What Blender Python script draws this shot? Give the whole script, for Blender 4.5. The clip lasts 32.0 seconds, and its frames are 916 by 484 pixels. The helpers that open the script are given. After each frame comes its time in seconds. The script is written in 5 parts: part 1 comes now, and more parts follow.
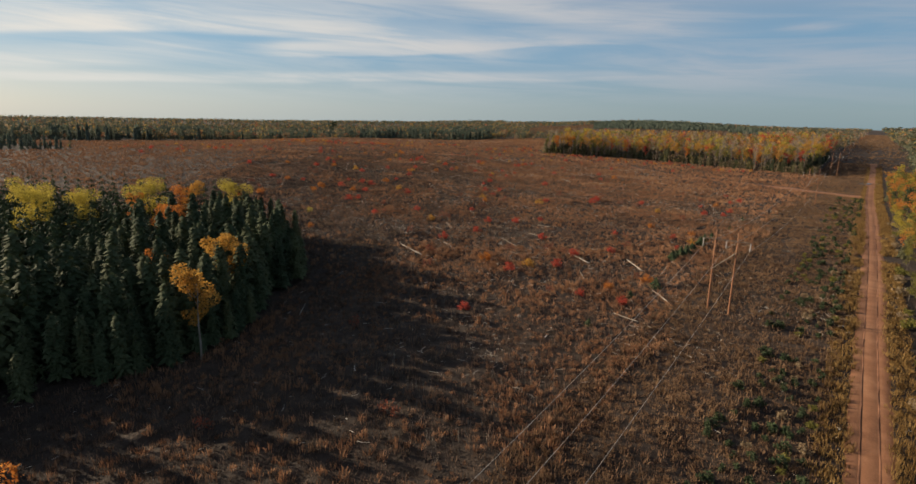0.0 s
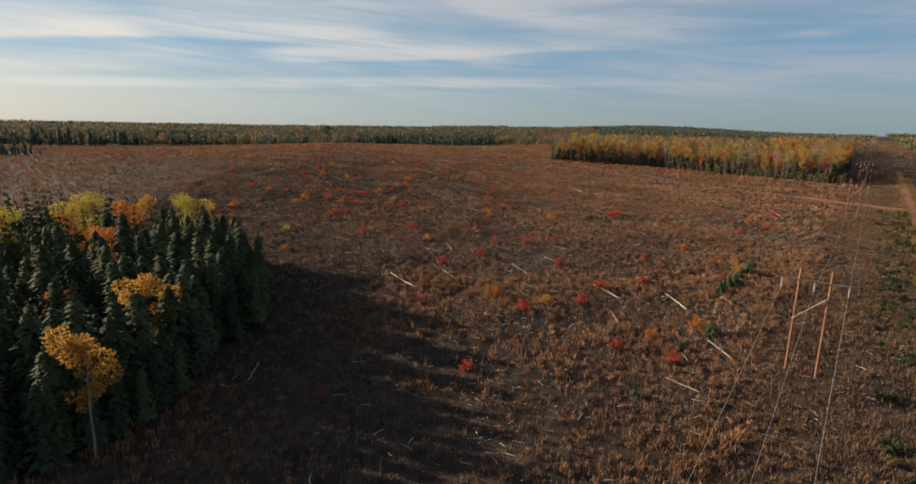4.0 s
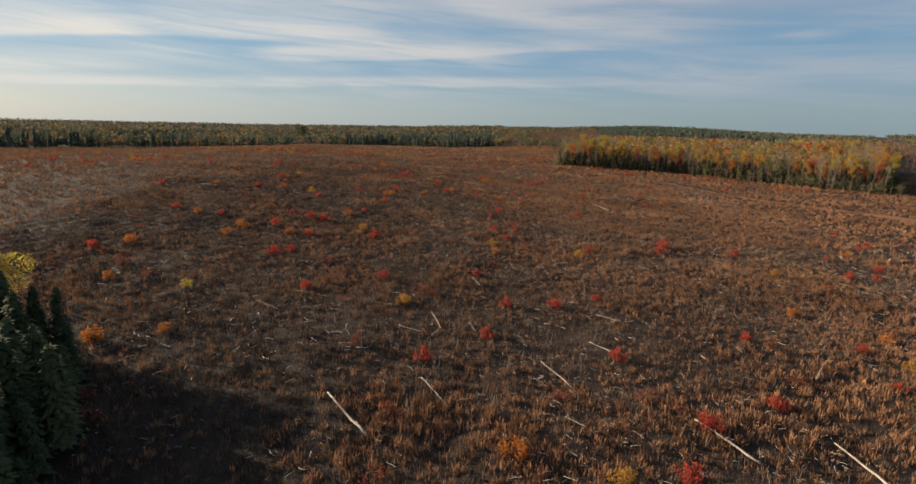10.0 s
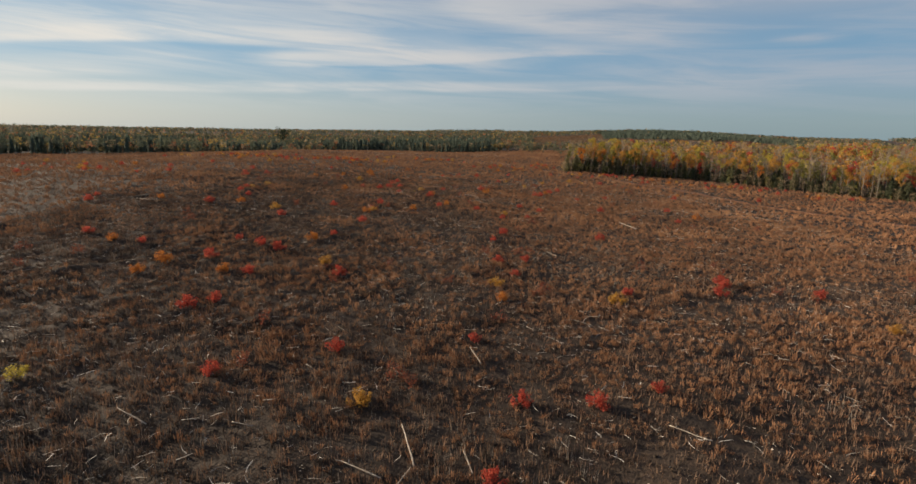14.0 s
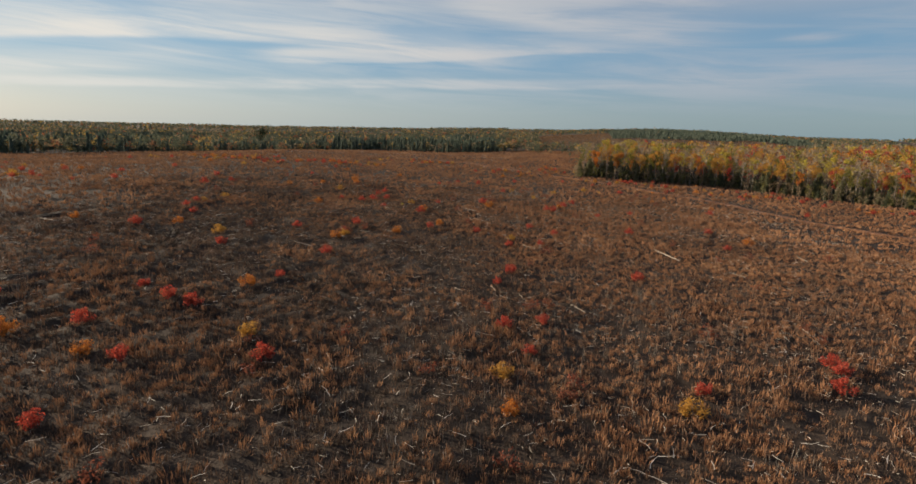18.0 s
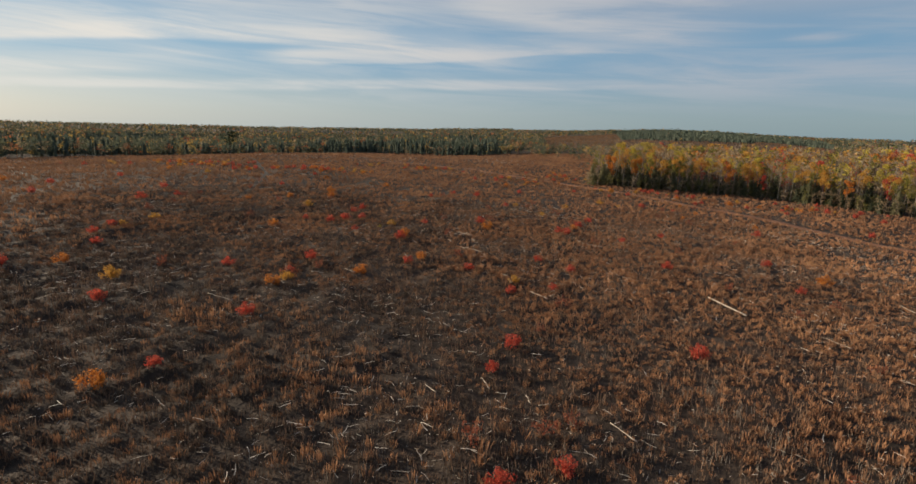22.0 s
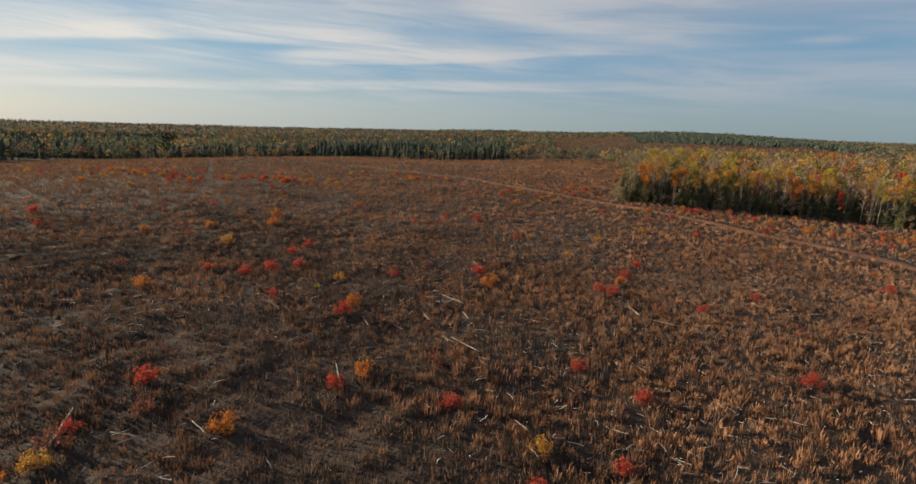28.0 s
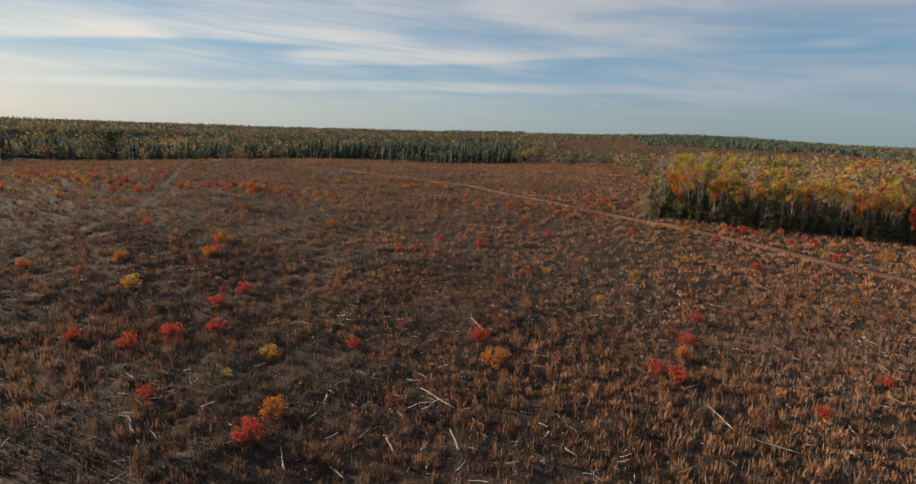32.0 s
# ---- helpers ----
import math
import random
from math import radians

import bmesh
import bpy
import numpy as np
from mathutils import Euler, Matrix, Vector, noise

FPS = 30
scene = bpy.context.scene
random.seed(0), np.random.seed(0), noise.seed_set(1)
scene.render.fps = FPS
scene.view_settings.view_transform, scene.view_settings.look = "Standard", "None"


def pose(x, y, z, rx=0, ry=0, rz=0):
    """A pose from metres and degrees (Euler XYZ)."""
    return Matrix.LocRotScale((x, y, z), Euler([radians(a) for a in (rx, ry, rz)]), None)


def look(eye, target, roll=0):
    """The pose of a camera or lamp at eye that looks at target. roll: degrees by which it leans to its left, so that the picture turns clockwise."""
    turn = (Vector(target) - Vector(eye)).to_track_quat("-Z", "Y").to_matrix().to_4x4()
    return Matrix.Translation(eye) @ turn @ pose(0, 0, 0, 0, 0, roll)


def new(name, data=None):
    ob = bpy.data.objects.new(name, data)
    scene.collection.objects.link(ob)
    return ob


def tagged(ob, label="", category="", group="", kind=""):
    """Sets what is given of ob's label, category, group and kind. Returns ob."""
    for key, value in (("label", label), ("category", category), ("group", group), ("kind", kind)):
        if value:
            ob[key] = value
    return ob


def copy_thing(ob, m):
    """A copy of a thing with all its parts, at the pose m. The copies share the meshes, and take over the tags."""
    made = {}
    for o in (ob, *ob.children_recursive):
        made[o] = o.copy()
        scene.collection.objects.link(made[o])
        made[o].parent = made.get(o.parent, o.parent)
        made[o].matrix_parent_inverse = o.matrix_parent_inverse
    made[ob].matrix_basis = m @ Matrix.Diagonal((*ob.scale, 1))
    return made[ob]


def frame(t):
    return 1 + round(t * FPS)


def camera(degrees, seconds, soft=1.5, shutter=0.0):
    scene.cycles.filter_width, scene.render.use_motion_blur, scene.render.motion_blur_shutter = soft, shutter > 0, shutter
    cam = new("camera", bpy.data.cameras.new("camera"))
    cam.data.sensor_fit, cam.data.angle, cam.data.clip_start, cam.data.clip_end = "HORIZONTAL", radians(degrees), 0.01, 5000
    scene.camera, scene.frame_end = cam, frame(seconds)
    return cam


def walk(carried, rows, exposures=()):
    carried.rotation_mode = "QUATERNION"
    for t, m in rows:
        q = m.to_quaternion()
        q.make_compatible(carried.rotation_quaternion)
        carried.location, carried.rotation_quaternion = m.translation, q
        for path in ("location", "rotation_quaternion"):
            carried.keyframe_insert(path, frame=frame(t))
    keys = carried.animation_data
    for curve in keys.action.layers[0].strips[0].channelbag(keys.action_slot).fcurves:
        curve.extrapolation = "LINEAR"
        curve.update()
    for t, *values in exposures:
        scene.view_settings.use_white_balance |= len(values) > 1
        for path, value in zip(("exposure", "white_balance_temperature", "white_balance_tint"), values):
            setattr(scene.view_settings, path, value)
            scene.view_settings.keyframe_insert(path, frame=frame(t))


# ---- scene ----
# ---- camera and flight ----
cam = camera(80.97, 32.0, soft=1.6)
FLIGHT = [
    (0, 0.00, 0.00, 41.25, -0.32, -12.48, 1.10),
    (0.5, -0.03, 2.02, 40.97, -0.30, -12.37, 1.08),
    (1, -0.08, 4.39, 40.91, -0.27, -12.27, 1.07),
    (2, -0.17, 9.97, 40.87, -0.22, -12.12, 1.09),
    (3, -0.28, 16.80, 40.89, -0.19, -12.03, 1.14),
    (3.5, -0.19, 20.53, 40.92, -0.20, -11.99, 1.17),
    (5.5, 0.12, 36.20, 41.14, -0.29, -11.88, 1.31),
    (6, 0.06, 40.30, 41.23, -0.38, -11.92, 1.32),
    (7, -0.13, 49.15, 41.32, -0.55, -11.98, 1.34),
    (8, -0.00, 58.05, 41.47, -0.64, -11.99, 1.36),
    (9, 0.17, 67.01, 41.60, -0.67, -11.98, 1.36),
    (10, 0.51, 76.03, 41.62, -0.66, -11.97, 1.35),
    (11, 1.04, 84.93, 41.44, -0.62, -11.86, 1.32),
    (12, 1.40, 93.71, 41.24, -0.61, -11.73, 1.24),
    (13, 1.91, 102.40, 41.08, -0.63, -11.63, 1.16),
    (14, 2.19, 111.14, 40.92, -0.62, -11.51, 1.18),
    (14.5, 2.36, 115.59, 40.85, -0.62, -11.50, 1.18),
    (16.5, 3.51, 133.60, 41.95, -0.40, -11.84, 1.45),
    (17, 3.81, 137.95, 42.13, -0.35, -11.83, 1.50),
    (18, 4.50, 146.86, 42.43, -0.28, -11.76, 1.52),
    (19, 5.21, 155.79, 42.63, -0.21, -11.68, 1.55),
    (20, 6.00, 164.90, 42.89, -0.12, -11.72, 1.58),
    (21, 7.08, 173.85, 43.18, 0.07, -11.74, 1.55),
    (22, 8.20, 182.43, 43.40, 0.24, -11.71, 1.46),
    (23, 9.06, 191.34, 43.49, 0.40, -11.70, 1.46),
    (24, 9.70, 200.33, 43.66, 0.55, -11.64, 1.48),
    (25, 10.30, 209.49, 43.45, 0.63, -11.48, 1.54),
    (25.5, 10.48, 214.00, 43.48, 0.66, -11.41, 1.57),
    (27.5, 10.95, 231.86, 43.91, 0.76, -11.57, 1.72),
    (28, 11.06, 236.22, 43.97, 0.82, -11.61, 1.74),
    (29, 11.45, 244.86, 44.24, 0.99, -11.69, 1.77),
    (30, 11.82, 253.62, 44.35, 1.21, -11.71, 1.83),
    (31, 12.03, 261.41, 44.31, 1.32, -11.64, 1.96),
    (31.5, 12.09, 265.14, 44.35, 1.32, -11.58, 2.05),
    (32, 12.07, 268.82, 44.29, 1.32, -11.52, 2.16),
]
walk(cam, [(t, pose(x, y, z, 90 + pitch, 0, yaw) @ pose(0, 0, 0, 0, 0, roll)) for t, x, y, z, yaw, pitch, roll in FLIGHT],
     exposures=[(0.0, 0.92), (32.0, 0.92)])

# ---- sky, sun ----
SUN_AZ = radians(161)          # where the sun stands, counter-clockwise from +x
SUN_EL = radians(17.5)
world = bpy.data.worlds.new("sky")
scene.world = world
world.use_nodes = True
wn, wl = world.node_tree.nodes, world.node_tree.links
wn.clear()


def wnode(kind, **values):
    n = wn.new(kind)
    for k, v in values.items():
        n.inputs[k].default_value = v
    return n


def wmath(op, a, b=None, c=None, clamp=False):
    n = wn.new("ShaderNodeMath")
    n.operation, n.use_clamp = op, clamp
    for i, v in enumerate((a, b, c)):
        if v is None:
            continue
        if isinstance(v, (int, float)):
            n.inputs[i].default_value = v
        else:
            wl.new(v, n.inputs[i])
    return n.outputs[0]


sky = wn.new("ShaderNodeTexSky")
sky.sky_type, sky.sun_disc = "NISHITA", False
sky.sun_elevation, sky.sun_rotation = SUN_EL, radians(90) - SUN_AZ
sky.altitude, sky.air_density, sky.dust_density, sky.ozone_density = 100, 1.0, 1.6, 1.2
coord = wn.new("ShaderNodeTexCoord")
split = wn.new("ShaderNodeSeparateXYZ")
wl.new(coord.outputs["Generated"], split.inputs[0])
dx, dy, dz = split.outputs
# azimuth from the flight's heading (right positive) and elevation, both in degrees
azim = wmath("MULTIPLY", wmath("ARCTAN2", dx, dy), 57.2958)
elev = wmath("MULTIPLY", wmath("ARCSINE", dz), 57.2958)
# high cloud: streaks drawn out along the wind, seen on a flat layer overhead
up = wmath("ADD", wmath("MAXIMUM", dz, 0.0), 0.06)
lay = wn.new("ShaderNodeCombineXYZ")
wl.new(wmath("DIVIDE", dx, up), lay.inputs[0])
wl.new(wmath("DIVIDE", dy, up), lay.inputs[1])


def streaks(scale, turn, stretch, detail, low, high, shift):
    m = wn.new("ShaderNodeMapping")
    m.inputs["Rotation"].default_value = (0, 0, radians(turn))
    m.inputs["Scale"].default_value = (stretch, 1.0, 1.0)
    m.inputs["Location"].default_value = (shift, shift * 0.7, 0)
    wl.new(lay.outputs[0], m.inputs[0])
    n = wnode("ShaderNodeTexNoise", Scale=scale, Detail=detail, Roughness=0.55, Distortion=0.35)
    wl.new(m.outputs[0], n.inputs["Vector"])
    r = wn.new("ShaderNodeMapRange")
    r.interpolation_type = "SMOOTHSTEP"
    r.inputs["From Min"].default_value, r.inputs["From Max"].default_value = low, high
    wl.new(n.outputs[0], r.inputs[0])
    return r.outputs[0]


wob_dir = wn.new("ShaderNodeCombineXYZ")
wl.new(wmath("MULTIPLY", azim, 0.045), wob_dir.inputs[0])
wl.new(wmath("MULTIPLY", elev, 0.22), wob_dir.inputs[1])
wob_noise = wnode("ShaderNodeTexNoise", Scale=1.0, Detail=4.0, Roughness=0.55)
wl.new(wob_dir.outputs[0], wob_noise.inputs["Vector"])
wobble = wob_noise.outputs[0]

# wisps drawn out along the horizon
wisp_dir = wn.new("ShaderNodeCombineXYZ")
wl.new(wmath("MULTIPLY", azim, 0.055), wisp_dir.inputs[0])
wl.new(wmath("ADD", wmath("MULTIPLY", elev, 0.62), wmath("MULTIPLY", azim, 0.03)), wisp_dir.inputs[1])
wisp_noise = wnode("ShaderNodeTexNoise", Scale=1.0, Detail=7.0, Roughness=0.6, Distortion=0.6)
wl.new(wisp_dir.outputs[0], wisp_noise.inputs["Vector"])
thin = streaks(0.55, 12, 0.22, 7.0, 0.40, 0.78, 3.1)


def mapped(value, a, b, lo=0.0, hi=1.0):
    r = wn.new("ShaderNodeMapRange")
    r.interpolation_type = "SMOOTHSTEP"
    for k, v in (("From Min", a), ("From Max", b), ("To Min", lo), ("To Max", hi)):
        r.inputs[k].default_value = v
    wl.new(value, r.inputs[0])
    return r.outputs[0]


def blend(fac, a, b):
    m = wn.new("ShaderNodeMix")
    m.data_type = "RGBA"
    for k, v in ((0, fac), (6, a), (7, b)):
        if isinstance(v, tuple):
            m.inputs[k].default_value = (*v, 1)
        elif isinstance(v, float):
            m.inputs[k].default_value = v
        else:
            wl.new(v, m.inputs[k])
    return m.outputs[2]


def curve(c):
    return wmath("ADD", wmath("MULTIPLY_ADD", azim, c[1], c[0]), wmath("MULTIPLY", wmath("MULTIPLY", azim, azim), c[2]))


def ends(left, right, soft):
    return wmath("MULTIPLY", mapped(azim, left - soft, left + soft), mapped(azim, right + soft, right - soft))


def slab(low, high, soft_low, soft_high, left, right, soft, amount):
    """A sheet of cloud between two bowed edges; each edge with its own softness, in degrees."""
    h = wmath("ADD", elev, wmath("MULTIPLY", wmath("SUBTRACT", wobble, 0.5), 1.7))
    a = mapped(wmath("SUBTRACT", h, curve(low)), -soft_low, soft_low)
    c = mapped(wmath("SUBTRACT", curve(high), h), -soft_high, soft_high)
    return wmath("MULTIPLY", wmath("MULTIPLY", wmath("MULTIPLY", a, c), ends(left, right, soft)), amount)


wisps = mapped(wisp_noise.outputs[0], 0.34, 0.66)
clear = 1.0
for sheet in [((6.62, -0.112, -0.0031), (8.97, -0.083, -0.0024), 0.26, 1.5, -80, 3, 5, 1.0),
              ((6.34, 0.035, -0.0008), (7.70, 0.034, -0.0007), 0.35, 0.6, -80, -27, 7, 0.55),
              ((6.90, 0.068, 0.0009), (7.48, -0.044, -0.0036), 0.15, 0.3, -19, -1, 3, 0.75),
              ((4.16, 0.022, -0.0003), (5.03, 0.024, -0.0004), 0.22, 0.30, -80, 18, 9, 0.70),
              ((11.2, -0.18, 0.0021), (13.7, -0.19, 0.0014), 0.7, 1.8, -1, 24, 5, 0.75),
              ((7.08, 0.092, -0.0036), (8.90, -0.036, -0.0008), 0.15, 0.7, -2, 17, 3, 0.72),
              ((8.15, 0.0, 0.0), (9.05, -0.01, 0.0), 0.35, 0.35, 30.0, 34, 1.8, 0.75),
              ((4.1, -0.01, 0.0), (7.65, -0.027, 0.0), 0.8, 1.2, 19, 80, 6, 0.42),
              ((5.0, 0.0, 0.0), (8.2, 0.0, 0.0), 1.0, 1.0, 8, 24, 8, 0.14),
              ((12.6, -0.05, 0.0), (16.0, 0.0, 0.0), 0.8, 3.0, 4, 80, 8, 0.5),
              ((10.6, -0.02, 0.0), (14.0, 0.0, 0.0), 1.2, 3.0, -80, -8, 8, 0.45)]:
    clear = wmath("MULTIPLY", clear, wmath("SUBTRACT", 1.0, wmath("MULTIPLY", slab(*sheet), wmath("MULTIPLY_ADD", wisps, 0.62, 0.40))))
# an old vapour trail under the main sheet
gap = wmath("DIVIDE", wmath("SUBTRACT", elev, curve((2.14, -0.233, -0.0028))), 0.17)
line = wmath("POWER", 2.71828, wmath("MULTIPLY", wmath("MULTIPLY", gap, gap), -1.0))
clear = wmath("MULTIPLY", clear, wmath("SUBTRACT", 1.0, wmath("MULTIPLY", wmath("MULTIPLY", line, ends(-30.0, -22, 3.5)), 0.30)))
cover = wmath("SUBTRACT", 1.0, wmath("MULTIPLY", clear, wmath("MULTIPLY_ADD", wmath("MULTIPLY", wmath("MULTIPLY_ADD", thin, 0.5, 0.5), wisps), -0.40, 1.0)))
cover = wmath("MULTIPLY", cover, mapped(elev, 0.8, 3.6))
# clear air: pale over the horizon and paler towards the sun, blue higher up
toward = mapped(azim, 38.0, -42.0)
low_air = blend(toward, (2.85, 3.95, 4.4), (5.5, 6.1, 6.05))
mid_air = blend(toward, (1.9, 3.55, 5.3), (2.35, 4.3, 6.1))
top_air = blend(toward, (2.9, 3.7, 4.9), (3.5, 4.4, 5.5))
air = blend(mapped(elev, 0.5, 7.0), low_air, mid_air)
air = blend(mapped(elev, 7.5, 14.0), air, top_air)
air = blend(mapped(elev, 10.0, 45.0, 0.22, 1.0), air, sky.outputs[0])
# cloud light: warm towards the sun, cool and lilac away from it
tint = blend(toward, (4.7, 4.8, 5.2), (8.0, 7.7, 7.1))
mixed = blend(cover, air, tint)
back = wnode("ShaderNodeBackground", Strength=0.0520)
wl.new(mixed, back.inputs[0])
wout = wn.new("ShaderNodeOutputWorld")
wl.new(back.outputs[0], wout.inputs[0])

sun = new("sun", bpy.data.lights.new("sun", "SUN"))
sun.data.energy, sun.data.angle, sun.data.color = 5.0, radians(0.6), (1.0, 0.80, 0.58)
sun.matrix_world = look((0, 0, 0), (-math.cos(SUN_AZ) * math.cos(SUN_EL), -math.sin(SUN_AZ) * math.cos(SUN_EL), -math.sin(SUN_EL)))


# ---- materials ----
def material(name, ramp, scale=1.0, fine_scale=18.0, rough=0.9, bump=0.0, by="", through_light=0.0, metal=0.0, coarse=0.0, stretch=(1, 1, 1)):
    """ramp: (position, colour) stops. by: "island" or "object" varies the colour piece by piece; otherwise noise at two scales does."""
    m = bpy.data.materials.new(name)
    m.use_nodes = True
    nt = m.node_tree
    n, l = nt.nodes, nt.links
    n.clear()
    out = n.new("ShaderNodeOutputMaterial")
    tex = n.new("ShaderNodeTexCoord")
    mp = n.new("ShaderNodeMapping")
    mp.inputs["Scale"].default_value = stretch
    l.new(tex.outputs["Object"], mp.inputs[0])
    a = n.new("ShaderNodeTexNoise")
    a.inputs["Scale"].default_value, a.inputs["Detail"].default_value = scale, 5.0
    b = n.new("ShaderNodeTexNoise")
    b.inputs["Scale"].default_value, b.inputs["Detail"].default_value = fine_scale, 4.0
    l.new(mp.outputs[0], a.inputs["Vector"])
    l.new(mp.outputs[0], b.inputs["Vector"])

    def math_node(op, x, y):
        k = n.new("ShaderNodeMath")
        k.operation = op
        for i, v in enumerate((x, y)):
            if isinstance(v, (int, float)):
                k.inputs[i].default_value = v
            else:
                l.new(v, k.inputs[i])
        return k.outputs[0]

    both = math_node("ADD", math_node("MULTIPLY", a.outputs[0], 0.6), math_node("MULTIPLY", b.outputs[0], 0.4))
    if coarse:
        c = n.new("ShaderNodeTexNoise")
        c.inputs["Scale"].default_value, c.inputs["Detail"].default_value = coarse, 3.0
        l.new(mp.outputs[0], c.inputs["Vector"])
        both = math_node("ADD", math_node("MULTIPLY", both, 0.62), math_node("MULTIPLY", c.outputs[0], 0.38))
    spread = n.new("ShaderNodeMapRange")
    spread.inputs["From Min"].default_value, spread.inputs["From Max"].default_value = 0.32, 0.68
    l.new(both, spread.inputs[0])
    value = spread.outputs[0]
    if by:
        if by == "island":
            rnd = n.new("ShaderNodeNewGeometry").outputs["Random Per Island"]
        else:
            rnd = n.new("ShaderNodeObjectInfo").outputs["Random"]
        value = math_node("ADD", math_node("MULTIPLY", rnd, 0.7), math_node("MULTIPLY", value, 0.3))
    cr = n.new("ShaderNodeValToRGB")
    e = cr.color_ramp.elements
    while len(e) < len(ramp):
        e.new(0.5)
    for k, (p, col) in zip(e, ramp):
        k.position, k.color = p, (*col, 1)
    l.new(value, cr.inputs[0])
    bs = n.new("ShaderNodeBsdfPrincipled")
    bs.inputs["Roughness"].default_value, bs.inputs["Metallic"].default_value = rough, metal
    bs.inputs["Specular IOR Level"].default_value = 0.25
    l.new(cr.outputs[0], bs.inputs["Base Color"])
    if bump:
        bp = n.new("ShaderNodeBump")
        bp.inputs["Strength"].default_value, bp.inputs["Distance"].default_value = 0.8, bump
        l.new(both, bp.inputs["Height"])
        l.new(bp.outputs[0], bs.inputs["Normal"])
    shader = bs.outputs[0]
    if through_light:
        tl = n.new("ShaderNodeBsdfTranslucent")
        l.new(cr.outputs[0], tl.inputs[0])
        mx = n.new("ShaderNodeMixShader")
        mx.inputs[0].default_value = through_light
        l.new(shader, mx.inputs[1])
        l.new(tl.outputs[0], mx.inputs[2])
        shader = mx.outputs[0]
    l.new(shader, out.inputs[0])
    return m


M_SOIL = material("forest_soil", [(0.0, (0.018, 0.0135, 0.010)), (0.35, (0.030, 0.022, 0.0165)), (0.65, (0.045, 0.032, 0.0235)), (1.0, (0.075, 0.050, 0.035))],
                  scale=0.6, fine_scale=3.2, bump=0.9, coarse=0.035)
M_CLOD = material("turned_soil", [(0.0, (0.018, 0.014, 0.0105)), (0.4, (0.032, 0.0245, 0.0185)), (0.75, (0.052, 0.039, 0.029)), (1.0, (0.09, 0.066, 0.047))],
                  scale=0.9, fine_scale=6.0, bump=0.12, coarse=0.05)
M_MAT = material("matted_litter", [(0.0, (0.029, 0.023, 0.018)), (0.4, (0.050, 0.038, 0.029)), (0.75, (0.081, 0.059, 0.044)), (1.0, (0.14, 0.102, 0.073))],
                 scale=0.5, fine_scale=3.5, through_light=0.12, coarse=0.06)
M_TWIG = material("grey_twigs", [(0.0, (0.09, 0.075, 0.06)), (0.5, (0.15, 0.125, 0.10)), (1.0, (0.23, 0.195, 0.155))], scale=0.5, fine_scale=4.0)
M_ROAD = material("red_dirt", [(0.0, (0.13, 0.056, 0.028)), (0.5, (0.225, 0.104, 0.053)), (1.0, (0.31, 0.162, 0.088))], scale=0.5, fine_scale=5.0, bump=0.05, coarse=0.06)
M_TRACK = material("track_dirt", [(0.0, (0.095, 0.045, 0.025)), (0.5, (0.165, 0.078, 0.042)), (1.0, (0.24, 0.125, 0.07))], scale=0.5, fine_scale=4.0, bump=0.05, coarse=0.05)
M_TUFT = material("dead_growth", [(0.0, (0.122, 0.064, 0.037)), (0.35, (0.21, 0.111, 0.062)), (0.7, (0.325, 0.174, 0.092)), (1.0, (0.46, 0.265, 0.14))],
                  scale=0.35, fine_scale=2.5, through_light=0.2, coarse=0.05)
M_LITTER = material("dead_litter", [(0.0, (0.078, 0.053, 0.038)), (0.4, (0.135, 0.088, 0.061)), (0.75, (0.21, 0.132, 0.087)), (1.0, (0.32, 0.21, 0.137))],
                    scale=0.45, fine_scale=3.0, through_light=0.18, coarse=0.04)
M_HERB = material("low_herbs", [(0.0, (0.080, 0.051, 0.031)), (0.4, (0.14, 0.086, 0.050)), (0.75, (0.21, 0.128, 0.072)), (1.0, (0.31, 0.20, 0.11))],
                  scale=0.4, fine_scale=2.5, through_light=0.25, coarse=0.05)
M_VERGE = material("verge_grass", [(0.0, (0.09, 0.055, 0.02)), (0.5, (0.20, 0.12, 0.04)), (1.0, (0.32, 0.21, 0.08))], scale=0.05, fine_scale=0.3, by="island", through_light=0.25)
M_STICK = material("weathered_slash", [(0.0, (0.28, 0.245, 0.205)), (0.5, (0.50, 0.455, 0.395)), (1.0, (0.80, 0.755, 0.68))], scale=0.1, fine_scale=2.0, by="island")
M_LOG = material("weathered_log", [(0.0, (0.20, 0.165, 0.13)), (0.5, (0.40, 0.35, 0.29)), (1.0, (0.62, 0.56, 0.48))], scale=1.2, fine_scale=9.0, bump=0.02, stretch=(0.2, 1, 1))
M_BARK = material("grey_bark", [(0.0, (0.045, 0.036, 0.028)), (0.5, (0.10, 0.085, 0.07)), (1.0, (0.19, 0.165, 0.14))], scale=1.5, fine_scale=12.0, bump=0.02, stretch=(1, 1, 0.3))
M_PALE = material("pale_bark", [(0.0, (0.10, 0.088, 0.072)), (0.5, (0.21, 0.185, 0.155)), (1.0, (0.34, 0.31, 0.265))], scale=1.0, fine_scale=7.0, bump=0.01, stretch=(1, 1, 0.4))
M_NEEDLE = material("spruce_needles", [(0.0, (0.028, 0.044, 0.022)), (0.5, (0.056, 0.078, 0.037)), (1.0, (0.10, 0.116, 0.054))], scale=0.5, fine_scale=4.0, by="object", through_light=0.12)
